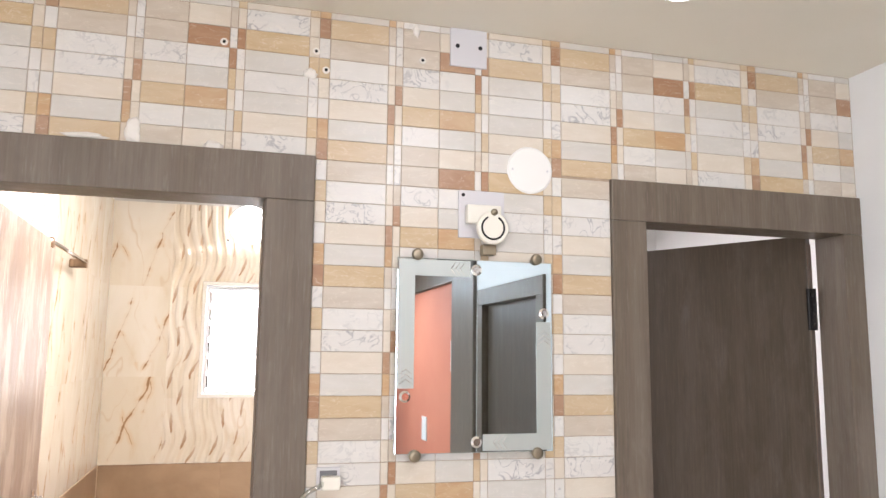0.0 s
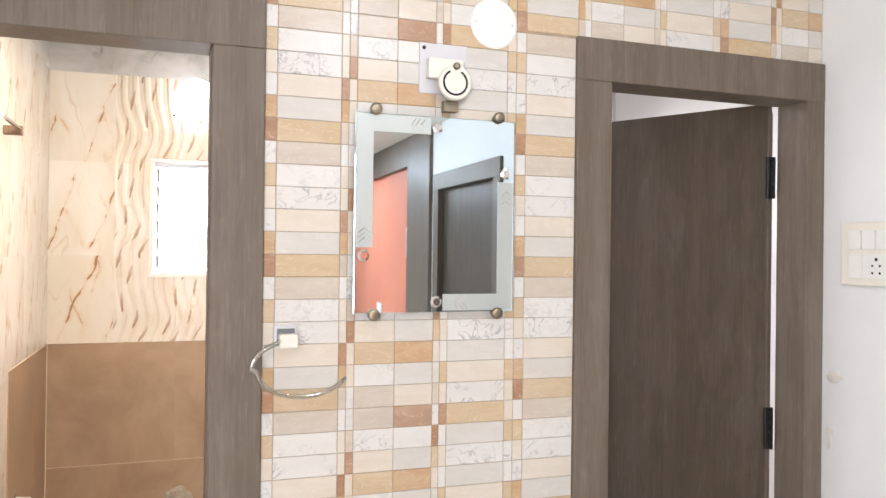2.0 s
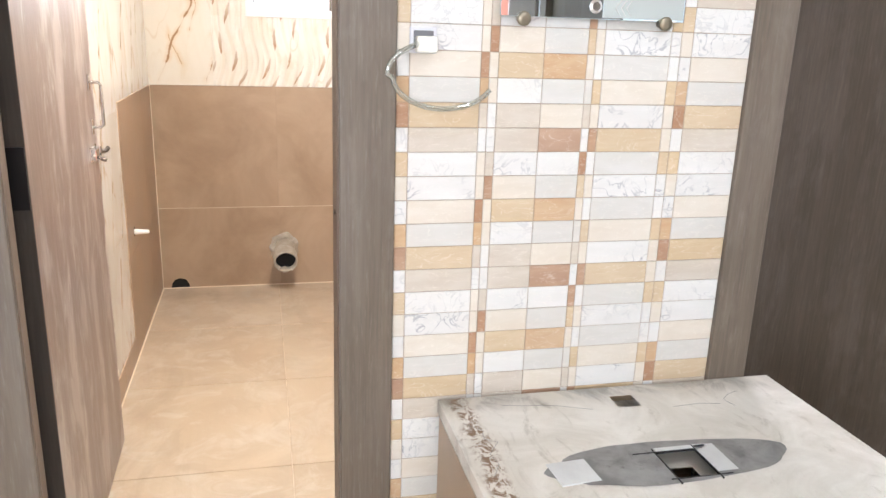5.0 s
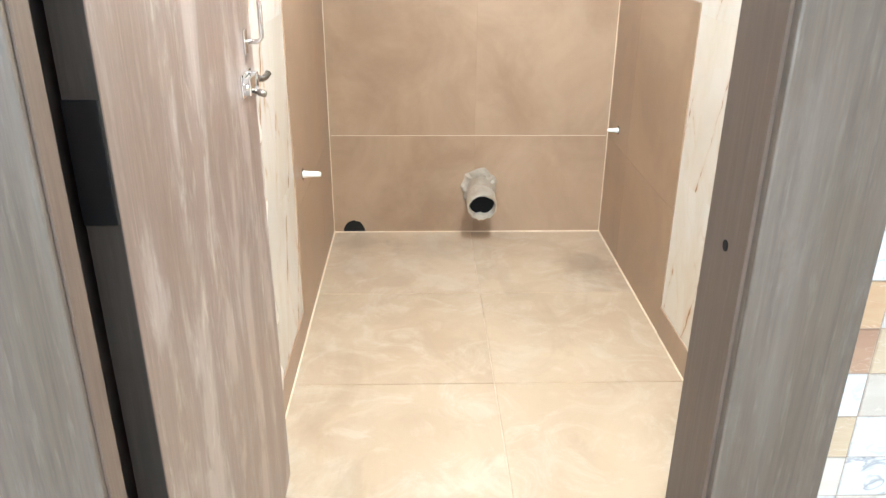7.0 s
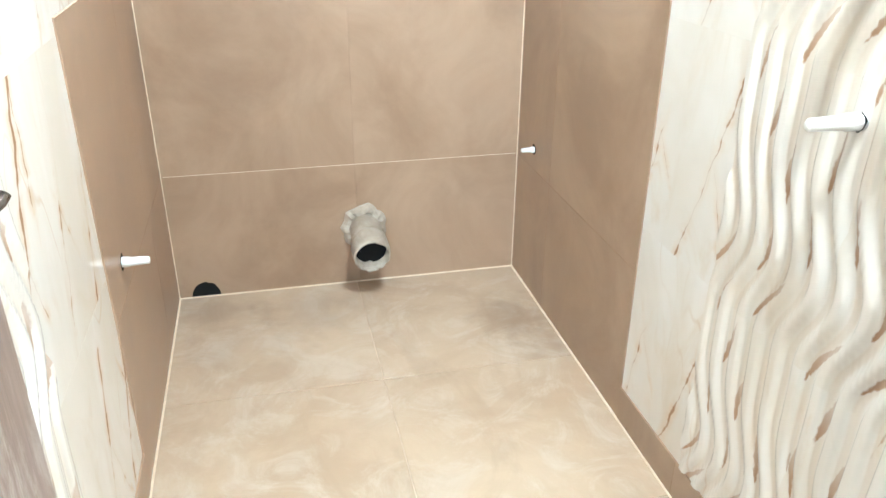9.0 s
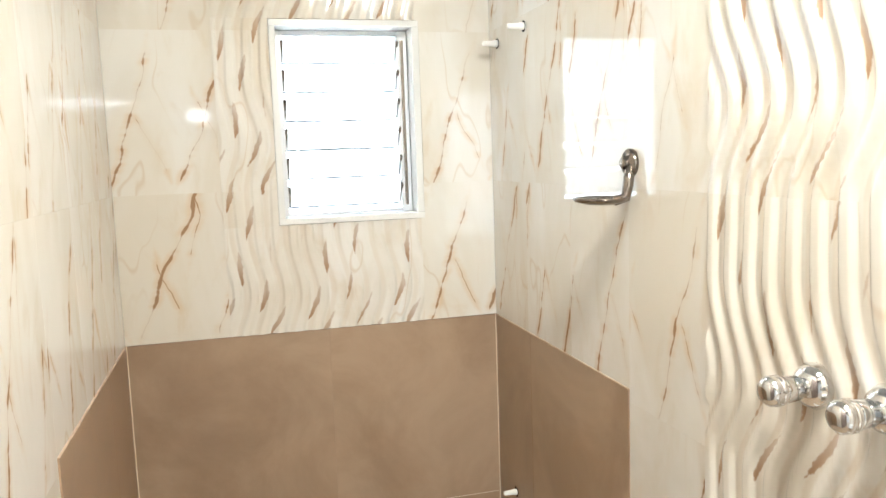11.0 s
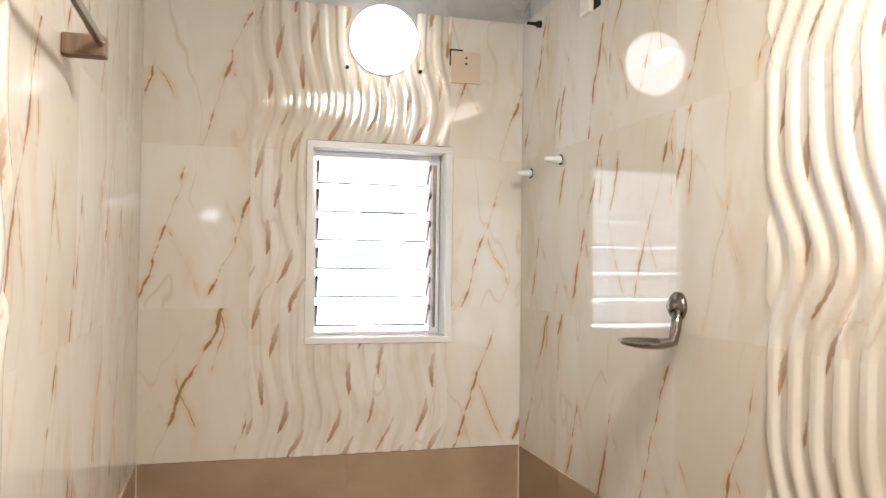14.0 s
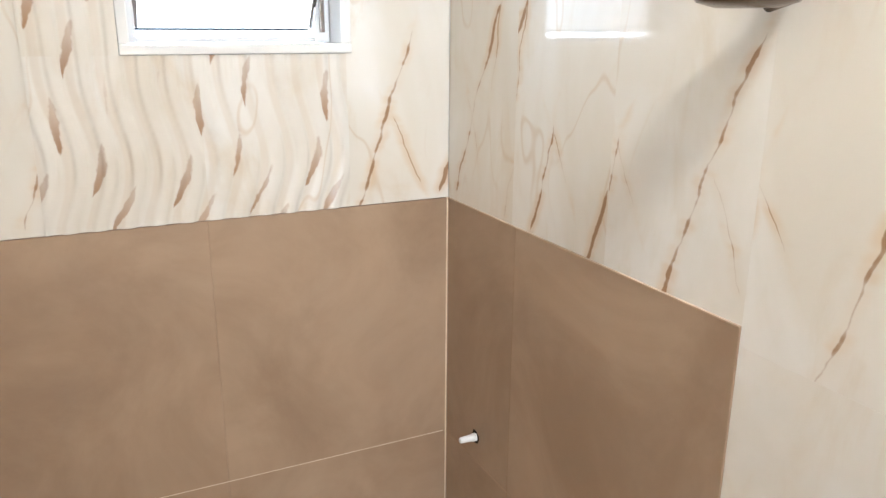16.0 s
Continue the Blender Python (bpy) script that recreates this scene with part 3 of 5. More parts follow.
# ---- door leaves ----


def left_leaf():
    """The bathroom door, swung in against the side wall."""
    f = thing("door_1", (-0.458, 2.335, 0), "open worn brown bathroom door with steel fittings", "door", "", "structure")
    w = 0.785
    part("leaf", box(-0.038, 0, 0, w, 0.012, 2.005, 0.002), WORN, f).matrix_parent_inverse = Matrix()
    # hinge-side strip, darkened in colour for the gap's shade
    part("hinge_edge", box(-0.037, -0.001, -0.0012, 0.0, 0.014, 2.003), GAP_SHADE_WOOD, f, "door edge coloured dark for the shade of the gap").matrix_parent_inverse = Matrix()
    pull = bmesh.new()
    py = w - 0.07
    pts = [(0.0, py, 1.07), (0.026, py, 1.07), (0.033, py, 1.077), (0.033, py, 1.191), (0.026, py, 1.198), (0.0, py, 1.198)]
    sweep(pts, 0.0045, bm=pull)
    for z in (1.07, 1.198):
        box(0.0, 0.004, py - 0.012, py + 0.012, z - 0.022, z + 0.022, 0.001, bm=pull)
    part("pull_handle", pull, CHROME, f, "chrome bow handle", True).matrix_parent_inverse = Matrix()
    e = w - 0.045
    bolt = part("tower_bolt", box(0.0, 0.003, e - 0.092, e, 0.976, 1.020, 0.001), CHROME, f, "small chrome sliding latch")
    bolt.matrix_parent_inverse = Matrix()
    casing = box(0.003, 0.015, e - 0.086, e - 0.006, 0.985, 1.011, 0.004)
    for y in (e - 0.09, e - 0.018):
        box(0.002, 0.018, y, y + 0.012, 0.982, 1.014, 0.003, bm=casing)
    part("casing", casing, CHROME, bolt).matrix_parent_inverse = Matrix()
    rod = sweep([(0.010, e - 0.098, 0.998), (0.010, e + 0.02, 0.998)], 0.005, n=14)
    part("bolt_bar", rod, CHROME, bolt, "", True).matrix_parent_inverse = Matrix()
    knob = lathe((0.014, e - 0.072, 0.990), (1, 0.12, -0.35), ((0, 0.0045), (0.010, 0.004), (0.013, 0.006), (0.026, 0.0065), (0.029, 0.004)), n=14)
    part("knob", knob, STEEL, bolt, "", True).matrix_parent_inverse = Matrix()
    hasp = sweep([(0.012, e - 0.004, 0.997), (0.014, e + 0.012, 0.994), (0.018, e + 0.028, 0.991), (0.023, e + 0.042, 0.993), (0.027, e + 0.050, 0.999)], 0.0065, n=12)
    part("hasp", hasp, STEEL, bolt, "worn bent steel catch", True).matrix_parent_inverse = Matrix()
    for y in (e - 0.008, e - 0.084):
        part("screw", tube((0.003, y, 1.0165), (0.0042, y, 1.0165), 0.0022, n=10), STEEL, bolt).matrix_parent_inverse = Matrix()
    for z in (0.22, 1.055, 1.78):
        h = part("hinge", box(-0.037, -0.002, -0.006, -0.001, z - 0.065, z + 0.065, 0.001), BLACK, f, "black butt hinge")
        h.matrix_parent_inverse = Matrix()
    f.matrix_world = pose(-0.455, 2.305, 0, 0, 0, 1.2)
    return f


def right_leaf():
    f = thing("door_2", (0, 0, 0), "half-open dark brown laminate door with black hinges", "door", "", "structure")
    w = 0.64
    part("leaf", box(-w, 0, -0.0, 0.036, 0.012, 2.034, 0.002), LEAF, f)
    part("edge_strip", box(0.0005, 0.003, 0.002, 0.034, 0.014, 2.01), REVEAL, f)
    for z in (0.25, 1.02, 1.80):
        hb = box(-0.001, 0.024, -0.008, 0.0, z - 0.065, z + 0.065, 0.001)
        tube((0.004, -0.009, z - 0.065), (0.004, -0.009, z + 0.065), 0.007, n=12, bm=hb)
        for k in (-0.045, -0.015, 0.015, 0.045):
            tube((0.016, -0.008, z + k), (0.016, -0.011, z + k), 0.004, n=8, bm=hb)
        part("hinge", hb, BLACK, f, "black iron butt hinge")
    part("door_handle", lathe((-w + 0.05, -0.001, 1.0), (0, -1, 0), ((0, 0.02), (0.006, 0.02), (0.008, 0.008), (0.03, 0.008), (0.034, 0.018), (0.05, 0.016), (0.054, 0.006))), STEEL, f, "worn steel knob", True)
    f.matrix_world = pose(1.842, 2.33, 0, 0, 0, -60)
    return f


left_leaf()
right_leaf()

# side room behind the second door
bm = box(0.78, 0.80, BATH_Y, 4.3, 0, 2.6)
box(2.5, 2.6, WALL_Y, 4.3, 0, 2.6, bm=bm)
box(0.78, 2.6, 4.3, 4.4, 0, 2.6, bm=bm)
box(HALL_R + 0.002, 2.6, WALL_Y + 0.02, BATH_Y - 0.012, 0, 2.6, bm=bm)
structure("wall_side_room", bm, WALL_PAINT, "plain white walls of the side room", "wall")
structure("ceiling_side_room", box(0.78, 2.6, BATH_Y - 0.1, 4.4, 2.6, 2.7), CEIL_PAINT, "white ceiling of the side room", "ceiling")
structure("floor_side_room", box(0.75, 2.6, BATH_Y, 4.4, -0.1, -0.002), LOBBY_FLOOR, "tiled floor of the side room", "floor")

# ---- vanity ----


def vanity():
    v = thing("vanity_counter", (0.85, 1.95, 0), "unfinished cement-topped wash counter with cut holes", "counter")
    x0, x1, y0, y1, zt = 0.394, 1.262, 1.66, WALL_Y - 0.019, 0.545
    holes = ((0.785, 0.875, 1.79, 1.885), (0.800, 0.857, 2.086, 2.142))
    xs = sorted({x0, x1, *(h[0] for h in holes), *(h[1] for h in holes)})
    ys = sorted({y0, y1, *(h[2] for h in holes), *(h[3] for h in holes)})
    bm = bmesh.new()
    grid = {}

    def vert(x, y, z):
        key = (round(x, 4), round(y, 4), z)
        if key not in grid:
            grid[key] = bm.verts.new((x, y, z))
        return grid[key]

    lo = zt - 0.04
    for a, b in zip(xs, xs[1:]):
        for c, d in zip(ys, ys[1:]):
            if any(h[0] <= a and b <= h[1] and h[2] <= c and d <= h[3] for h in holes):
                continue
            for z in (zt, lo):
                bm.faces.new([vert(x, y, z) for x, y in ((a, c), (b, c), (b, d), (a, d))])
    bm.normal_update()
    rim = [e for e in bm.edges if len(e.link_faces) == 1 and e.verts[0].co.z == zt]
    for e in rim:
        p, q = e.verts
        bm.faces.new((p, q, vert(q.co.x, q.co.y, lo), vert(p.co.x, p.co.y, lo)))
    part("slab", bm, SLAB, v, "rough stained cement slab")
    part("side_panel", box(x0 + 0.002, x0 + 0.03, y0 + 0.01, y1, 0, lo, 0.001), DADO, v, "brown tile side")
    part("side_panel", box(x1 - 0.03, x1 - 0.002, y0 + 0.01, y1, 0, lo, 0.001), DADO, v)
    part("front_panel", box(x0 + 0.03, x1 - 0.03, y0 + 0.02, y0 + 0.05, 0, lo, 0.001), DADO, v)
    part("edge_trim", box(x0 - 0.003, x0 + 0.006, y0, y1, zt - 0.03, zt + 0.001, 0.001), SLAB, v, "chipped pale slab edge")
    part("drain_pipe", tube((0.85, 1.90, 0.0), (0.85, 1.90, 0.36), 0.03, n=20), PVC, v)
    for pts in (((0.53, 2.142), (0.575, 2.132), (0.625, 2.126), (0.66, 2.118), (0.70, 2.102), (0.735, 2.088)),
                ((0.93, 2.07), (1.0, 2.075), (1.05, 2.066)), ((1.08, 2.05), (1.07, 2.085), (1.10, 2.11), (1.13, 2.12)),
                ((0.425, 2.07), (0.455, 2.04), (0.45, 2.0), (0.475, 1.985), (0.445, 1.94), (0.452, 1.90), (0.43, 1.86))):
        part("crack", sweep([(x, y, zt - 0.0004) for x, y in pts], 0.0009, n=6), PATCH, v)
    part("saw_cut", box(0.735, 0.895, 1.8852, 1.8876, zt - 0.002, zt + 0.0026), HOLE_SHADE, v)
    part("saw_cut", box(0.7826, 0.785, 1.772, 1.90, zt - 0.002, zt + 0.0027), HOLE_SHADE, v)
    part("saw_cut", box(0.875, 0.8774, 1.776, 1.90, zt - 0.002, zt + 0.0027), HOLE_SHADE, v)
    part("saw_cut", box(0.77, 0.905, 1.7878, 1.790, zt - 0.002, zt + 0.0026), HOLE_SHADE, v)
    part("tile_offcut", box(0.8785, 0.925, 1.80, 1.90, zt - 0.002, zt + 0.0024, 0.0008), GREY_TILE, v)
    part("tile_offcut", box(0.79, 0.905, 1.8885, 1.902, zt - 0.002, zt + 0.0024, 0.0008), GREY_TILE, v)
    scrap = box(-0.042, 0.042, -0.039, 0.039, -0.002, 0.0028, 0.0008)
    bmesh.ops.transform(scrap, matrix=pose(0.588, 1.846, zt, 0, 0, 4), verts=scrap.verts)
    part("tile_offcut", scrap, GREY_TILE, v, "pale grey tile scrap set in cement")
    part("rubble", box(0.845, 0.868, 1.80, 1.83, zt - 0.075, zt - 0.04, 0.006), GREY_TILE, v)
    n = 40
    patch = bmesh.new()
    ring = []
    for i in range(n):
        a = 2 * math.pi * i / n
        k = 1 + 0.16 * noise.noise((1.2 * math.cos(a), 1.2 * math.sin(a), 1.7)) + 0.07 * noise.noise((5 * math.cos(a), 5 * math.sin(a), 3.1))
        ring.append((0.79 + 0.275 * k * math.cos(a), 1.852 + 0.078 * k * math.sin(a)))
    inner = []
    for i in range(n):
        a = 2 * math.pi * i / n
        s = max(abs(math.cos(a)) / 0.0465, abs(math.sin(a)) / 0.049)
        inner.append((0.83 + math.cos(a) / s, 1.8375 + math.sin(a) / s))
    top = [patch.verts.new((x, y, zt + 0.0016)) for x, y in ring]
    mid = [patch.verts.new((x, y, zt + 0.0016)) for x, y in inner]
    for i in range(n):
        patch.faces.new((top[i], top[(i + 1) % n], mid[(i + 1) % n], mid[i]))
    part("cement_patch", patch, PATCH, v, "dark damp cement round the basin cut-out")
    return v


vanity()

# ---- wall things in the hall ----


def wall_mirror():
    v = thing("wall_mirror", (0.70, WALL_Y - 0.02, 1.65), "rectangular frameless mirror with etched border and brass studs", "mirror")
    x0, x1, z0, z1, y = 0.492, 0.907, 1.407, 1.890, WALL_Y - 0.028
    part("glass", box(x0, x1, y, y + 0.006, z0, z1, 0.0015), MIRROR, v, "clear mirror glass")
    g = y - 0.0009
    w = 0.045
    for a in ((x0 + 0.004, x0 + w, g, y, 1.565, z1 - 0.004), (x0 + w, x0 + 0.19, g, y, z1 - w, z1 - 0.004),
              (x1 - w, x1 - 0.004, g, y, z0 + 0.004, 1.735), (x1 - 0.19, x1 - w, g, y, z0 + 0.004, z0 + w)):
        part("etched_strip", box(*a), ETCHED, v, "frosted etched band")
    for x, z, hor in ((x0 + w / 2 + 0.002, 1.60, 0), (x1 - w / 2 - 0.002, 1.70, 0), (x0 + 0.15, z1 - w / 2 - 0.002, 1), (x1 - 0.15, z0 + w / 2 + 0.002, 1)):
        bm = bmesh.new()
        for k in (-0.012, 0, 0.012):
            for s in (-1, 1):
                if hor:
                    pts = [(x + k, g - 0.0006, z), (x + k + 0.012, g - 0.0006, z + s * 0.016)]
                else:
                    pts = [(x, g - 0.0006, z + k), (x + s * 0.016, g - 0.0006, z + k - 0.012)]
                sweep(pts, 0.0009, n=6, bm=bm)
        part("etched_chevrons", bm, CHROME, v)
    for x, z in ((x0 + w / 2 + 0.001, 1.545), (x1 - w / 2 - 0.001, 1.757), (x0 + 0.207, z1 - 0.026), (x1 - 0.207, z0 + 0.026)):
        part("cut_jewel", lathe((x, y, z), (0, -1, 0), ((0, 0.014), (0.001, 0.0145), (0.004, 0.009), (0.004, 0.004)), n=12), CHROME, v, "round faceted glass jewel")
    for x, z in ((x0 + 0.05, z1 + 0.008), (x1 - 0.045, z1 + 0.008), (x0 + 0.05, z0 - 0.004), (x1 - 0.045, z0 - 0.004)):
        part("stud", lathe((x, WALL_Y, z), (0, -1, 0), ((0, 0.009), (0.026, 0.009), (0.027, 0.0145), (0.036, 0.0145), (0.039, 0.011), (0.039, 0.004))), BRASS, v, "aged brass mirror stud", True)
    return v


wall_mirror()

v = thing("blank_plate", (0.68, WALL_Y, 2.46), "pale grey square cover plate with two screws", "cover plate")
part("plate", box(0.628, 0.731, WALL_Y - 0.012, WALL_Y, 2.412, HALL_TOP - 0.002, 0.002), PLATE_GREY, v)
for x in (0.648, 0.712):
    part("screw", tube((x, WALL_Y - 0.0135, 2.468), (x, WALL_Y - 0.011, 2.468), 0.006, n=12), BLACK, v)

v = thing("round_cover", (0.855, WALL_Y, 2.143), "white round junction box cover on the tiles", "cover plate")
part("disc", lathe((0.855, WALL_Y, 2.143), (0, -1, 0), ((0, 0.065), (0.006, 0.065), (0.009, 0.060), (0.010, 0.02)), n=40), WHITE_PLASTIC, v)
part("tab", box(0.838, 0.872, WALL_Y - 0.006, WALL_Y, 2.20, 2.218, 0.002), WHITE_PLASTIC, v)
for s in (-1, 1):
    part("screw", tube((0.855 + s * 0.05, WALL_Y - 0.0105, 2.143), (0.855 + s * 0.05, WALL_Y - 0.007, 2.143), 0.003, n=8), PLATE_GREY, v)

v = thing("lamp_holder_plate", (0.72, WALL_Y, 2.01), "grey square plate with an ivory holder and hanging ring", "lamp holder")
part("plate", box(0.655, 0.781, WALL_Y - 0.010, WALL_Y, 1.950, 2.076, 0.002), PLATE_GREY, v)
part("screw", tube((0.667, WALL_Y - 0.0115, 2.063), (0.667, WALL_Y - 0.009, 2.063), 0.005, n=10), BLACK, v)
part("holder", box(0.672, 0.765, WALL_Y - 0.034, WALL_Y - 0.010, 1.985, 2.035, 0.004), IVORY, v, "ivory plastic holder")
part("ring", lathe((0.734, WALL_Y - 0.044, 1.972), (0, -1, 0), ((0, 0.042), (0.008, 0.043), (0.012, 0.040), (0.012, 0.02)), n=40), IVORY, v, "ivory plastic disc with a slot")
part("inner_wire", sweep([(0.734 + 0.030 * math.sin(a), WALL_Y - 0.057, 1.972 + 0.030 * math.cos(a)) for a in np.linspace(0.5, 2 * math.pi - 0.5, 28)], 0.0025), BLACK, v, "", True)
part("stem", lathe((0.736, WALL_Y - 0.034, 2.012), (0, -1, 0), ((0, 0.006), (0.022, 0.006), (0.024, 0.009), (0.030, 0.008), (0.031, 0.003))), BRASS, v, "", True)
part("bracket", box(0.715, 0.752, WALL_Y - 0.030, WALL_Y - 0.002, 1.905, 1.932, 0.002), BRASS, v)

v = thing("wall_outlet", (0.336, WALL_Y, 1.354), "small grey outlet with a beige plug and clear tube", "outlet")
part("box", box(0.309, 0.364, WALL_Y - 0.014, WALL_Y, 1.328, 1.380, 0.002), PLATE_GREY, v)
part("inset", box(0.316, 0.357, WALL_Y - 0.016, WALL_Y - 0.012, 1.338, 1.373, 0.001), SOCKET_GREY, v)
part("plug", box(0.318, 0.362, WALL_Y - 0.040, WALL_Y - 0.015, 1.330, 1.362, 0.005), IVORY, v, "beige plug")
ang = np.linspace(radians(118), radians(336), 34)
curve = [(0.322, WALL_Y - 0.03, 1.347)] + [(0.362 + 0.108 * math.cos(a) + 0.012 * (math.sin(a) < 0), WALL_Y - 0.055 + 0.01 * math.cos(a), 1.286 + 0.066 * math.sin(a)) for a in ang]
part("clear_tube", sweep(curve, 0.0055, n=12), TUBE, v, "curled clear plastic tube", True)

v = thing("switchboard", (HALL_R, 1.99, 1.56), "ivory modular switchboard with three switches and a socket", "switchboard")
x = HALL_R
part("plate", box(x - 0.012, x, 1.872, 2.118, 1.475, 1.655, 0.004), IVORY, v)
for k in range(4):
    part("switch", box(x - 0.017, x - 0.010, 1.905 + 0.047 * k, 1.948 + 0.047 * k, 1.578, 1.632, 0.002), WHITE_PLASTIC, v)
part("socket", box(x - 0.0145, x - 0.010, 1.952, 2.040, 1.495, 1.565, 0.002), WHITE_PLASTIC, v)
for a, b, r in ((1.996, 1.550, 0.005), (1.984, 1.532, 0.0035), (2.008, 1.532, 0.0035), (1.984, 1.512, 0.0035), (2.008, 1.512, 0.0035)):
    part("pin_hole", tube((x - 0.0152, a, b), (x - 0.013, a, b), r, n=10), HOLE_SHADE, v)
part("blank", box(x - 0.0145, x - 0.010, 1.905, 1.948, 1.495, 1.565, 0.002), WHITE_PLASTIC, v)
part("blank", box(x - 0.0145, x - 0.010, 2.044, 2.090, 1.495, 1.565, 0.002), WHITE_PLASTIC, v)

v = thing("ceiling_downlight", (1.09, 1.815, HALL_TOP), "small round white downlight in the ceiling", "ceiling light")
part("rim", lathe((1.09, 1.815, HALL_TOP), (0, 0, -1), ((0, 0.07), (0.008, 0.068), (0.012, 0.060), (0.012, 0.03)), n=36), WHITE_PLASTIC, v)
part("diffuser", lathe((1.09, 1.815, HALL_TOP - 0.011), (0, 0, -1), ((0, 0.055), (0.004, 0.052), (0.005, 0.02)), n=36), DOWNLIGHT, v)

for nm, y, z, w, h in (("wall_switch", -2.32, 1.64, 0.05, 0.26), ("wall_socket", -3.25, 0.95, 0.17, 0.22)):
    v = thing(nm, (HALL_R + 0.02, y, z), "white plastic wall plate on the orange wall", "switch plate")
    part("plate", box(HALL_R + 0.008, HALL_R + 0.02, y - w / 2, y + w / 2, z - h / 2, z + h / 2, 0.003), WHITE_PLASTIC, v)
    part("rocker", box(HALL_R + 0.005, HALL_R + 0.0085, y - w / 4, y + w / 4, z - h / 5, z + h / 5, 0.001), WHITE_PLASTIC, v)
PUTTY = plaster("white_putty", (0.72, 0.69, 0.63), (0.78, 0.75, 0.7), 30.0, 0.8, 0.5)
for x, z in ((0.049, 2.408), (0.275, 2.410), (0.301, 2.363), (0.554, 2.418)):
    v = thing("wall_plug", (x, WALL_Y, z), "small grey screw plug in a drilled tile", "wall plug", "screw plugs in the tiles")
    part("collar", lathe((x, WALL_Y - 0.006, z), (0, -1, 0), ((-0.004, 0.010), (0.001, 0.0095), (0.002, 0.006)), n=12), PUTTY, v)
    part("bore_shade", tube((x, WALL_Y - 0.0088, z), (x, WALL_Y - 0.0072, z), 0.0042, n=10), HOLE_SHADE, v)


def putty(x, y, z, w, h, d, axis):
    v = thing("putty_smear", (x, y, z), "rough white putty smear on the wall", "putty smear", "putty smears")
    bm = bmesh.new()
    bmesh.ops.create_icosphere(bm, subdivisions=3, radius=1.0)
    for p in bm.verts:
        k = 1 + 0.55 * noise.noise((p.co.x * 1.7 + x * 9, p.co.y * 1.7, p.co.z * 1.7 + z * 5))
        q = p.co * k
        p.co = Vector((x + q.x * w, y + q.y * d, z + q.z * h)) if axis == "y" else Vector((x + q.x * d, y + q.y * w, z + q.z * h))
    part("smear", bm, PUTTY, v, "", True)


putty(-0.147, WALL_Y - 0.006, 2.160, 0.020, 0.028, 0.004, "y")
putty(0.035, WALL_Y - 0.008, 2.140, 0.022, 0.012, 0.007, "y")
putty(-0.25, WALL_Y - 0.006, 2.143, 0.05, 0.007, 0.004, "y")
putty(0.535, WALL_Y - 0.006, 2.497, 0.009, 0.016, 0.004, "y")
putty(0.262, WALL_Y - 0.006, 2.350, 0.018, 0.014, 0.003, "y")
putty(HALL_R, 2.148, 1.202, 0.028, 0.018, 0.003, "x")
putty(HALL_R, 2.165, 1.02, 0.012, 0.03, 0.002, "x")

v = thing("wall_box_hole", (-0.65, WALL_Y, 0.4), "rough dark socket hole cut into the tiles", "wall hole")
# black face paints the shade inside the socket hole
part("cavity_shade", box(-0.676, -0.631, WALL_Y - 0.0025, WALL_Y + 0.01, 0.30, 0.449, 0.001), HOLE_SHADE, v)

# ---- bathroom shell ----
structure("floor_bathroom", box(XL - 0.05, XR + 0.05, BATH_Y - 0.16, BACK_Y + 0.05, -0.1, -0.003), GROUT_FLOOR, "tan stoneware tiled bathroom floor", "floor")
floor_bath = bpy.data.objects["floor_bathroom"]
structure("ceiling_bathroom", box(XL - 0.12, XR + 0.12, BATH_Y - 0.004, BACK_Y + 0.15, BATH_TOP, BATH_TOP + 0.1), CEIL_CEMENT, "bare grey cement bathroom ceiling", "ceiling")
wall_left = structure("wall_bath_west", box(XL - 0.11, XL - 0.009, BATH_Y - 0.01, BACK_Y + 0.15, 0, BATH_TOP), CEMENT, "bathroom side wall of cream veined marble tiles", "wall")
wall_right = structure("wall_bath_east", box(XR + 0.009, XR + 0.11, BATH_Y - 0.01, BACK_Y + 0.15, 0, BATH_TOP), CEMENT, "bathroom side wall of cream veined and wave relief tiles", "wall")
bm = bmesh.new()
b0, b1 = BACK_Y + 0.009, BACK_Y + 0.15
for x0, x1, z0, z1 in ((XL - 0.1, WIN[0] - 0.012, 0, BATH_TOP), (WIN[1] + 0.012, XR + 0.1, 0, BATH_TOP), (WIN[0] - 0.012, WIN[1] + 0.012, 0, WIN[2] - 0.012), (WIN[0] - 0.012, WIN[1] + 0.012, WIN[3] + 0.012, BATH_TOP)):
    box(x0, x1, b0, b1, z0, z1, bm=bm)
wall_back = structure("wall_bath_north", bm, CEMENT, "bathroom end wall of cream wave relief tiles over brown dado", "wall")
bm = bmesh.new()
for x0, x1, z0, z1 in ((XL, -0.52, 0, BATH_TOP), (0.215, XR, 0, BATH_TOP), (-0.52, 0.215, 2.1, BATH_TOP)):
    box(x0, x1, BATH_Y - 0.01, BATH_Y, z0, z1, bm=bm)
structure("wall_bath_south", bm, MARBLE, "inner bathroom wall of cream tiles round the door", "wall")

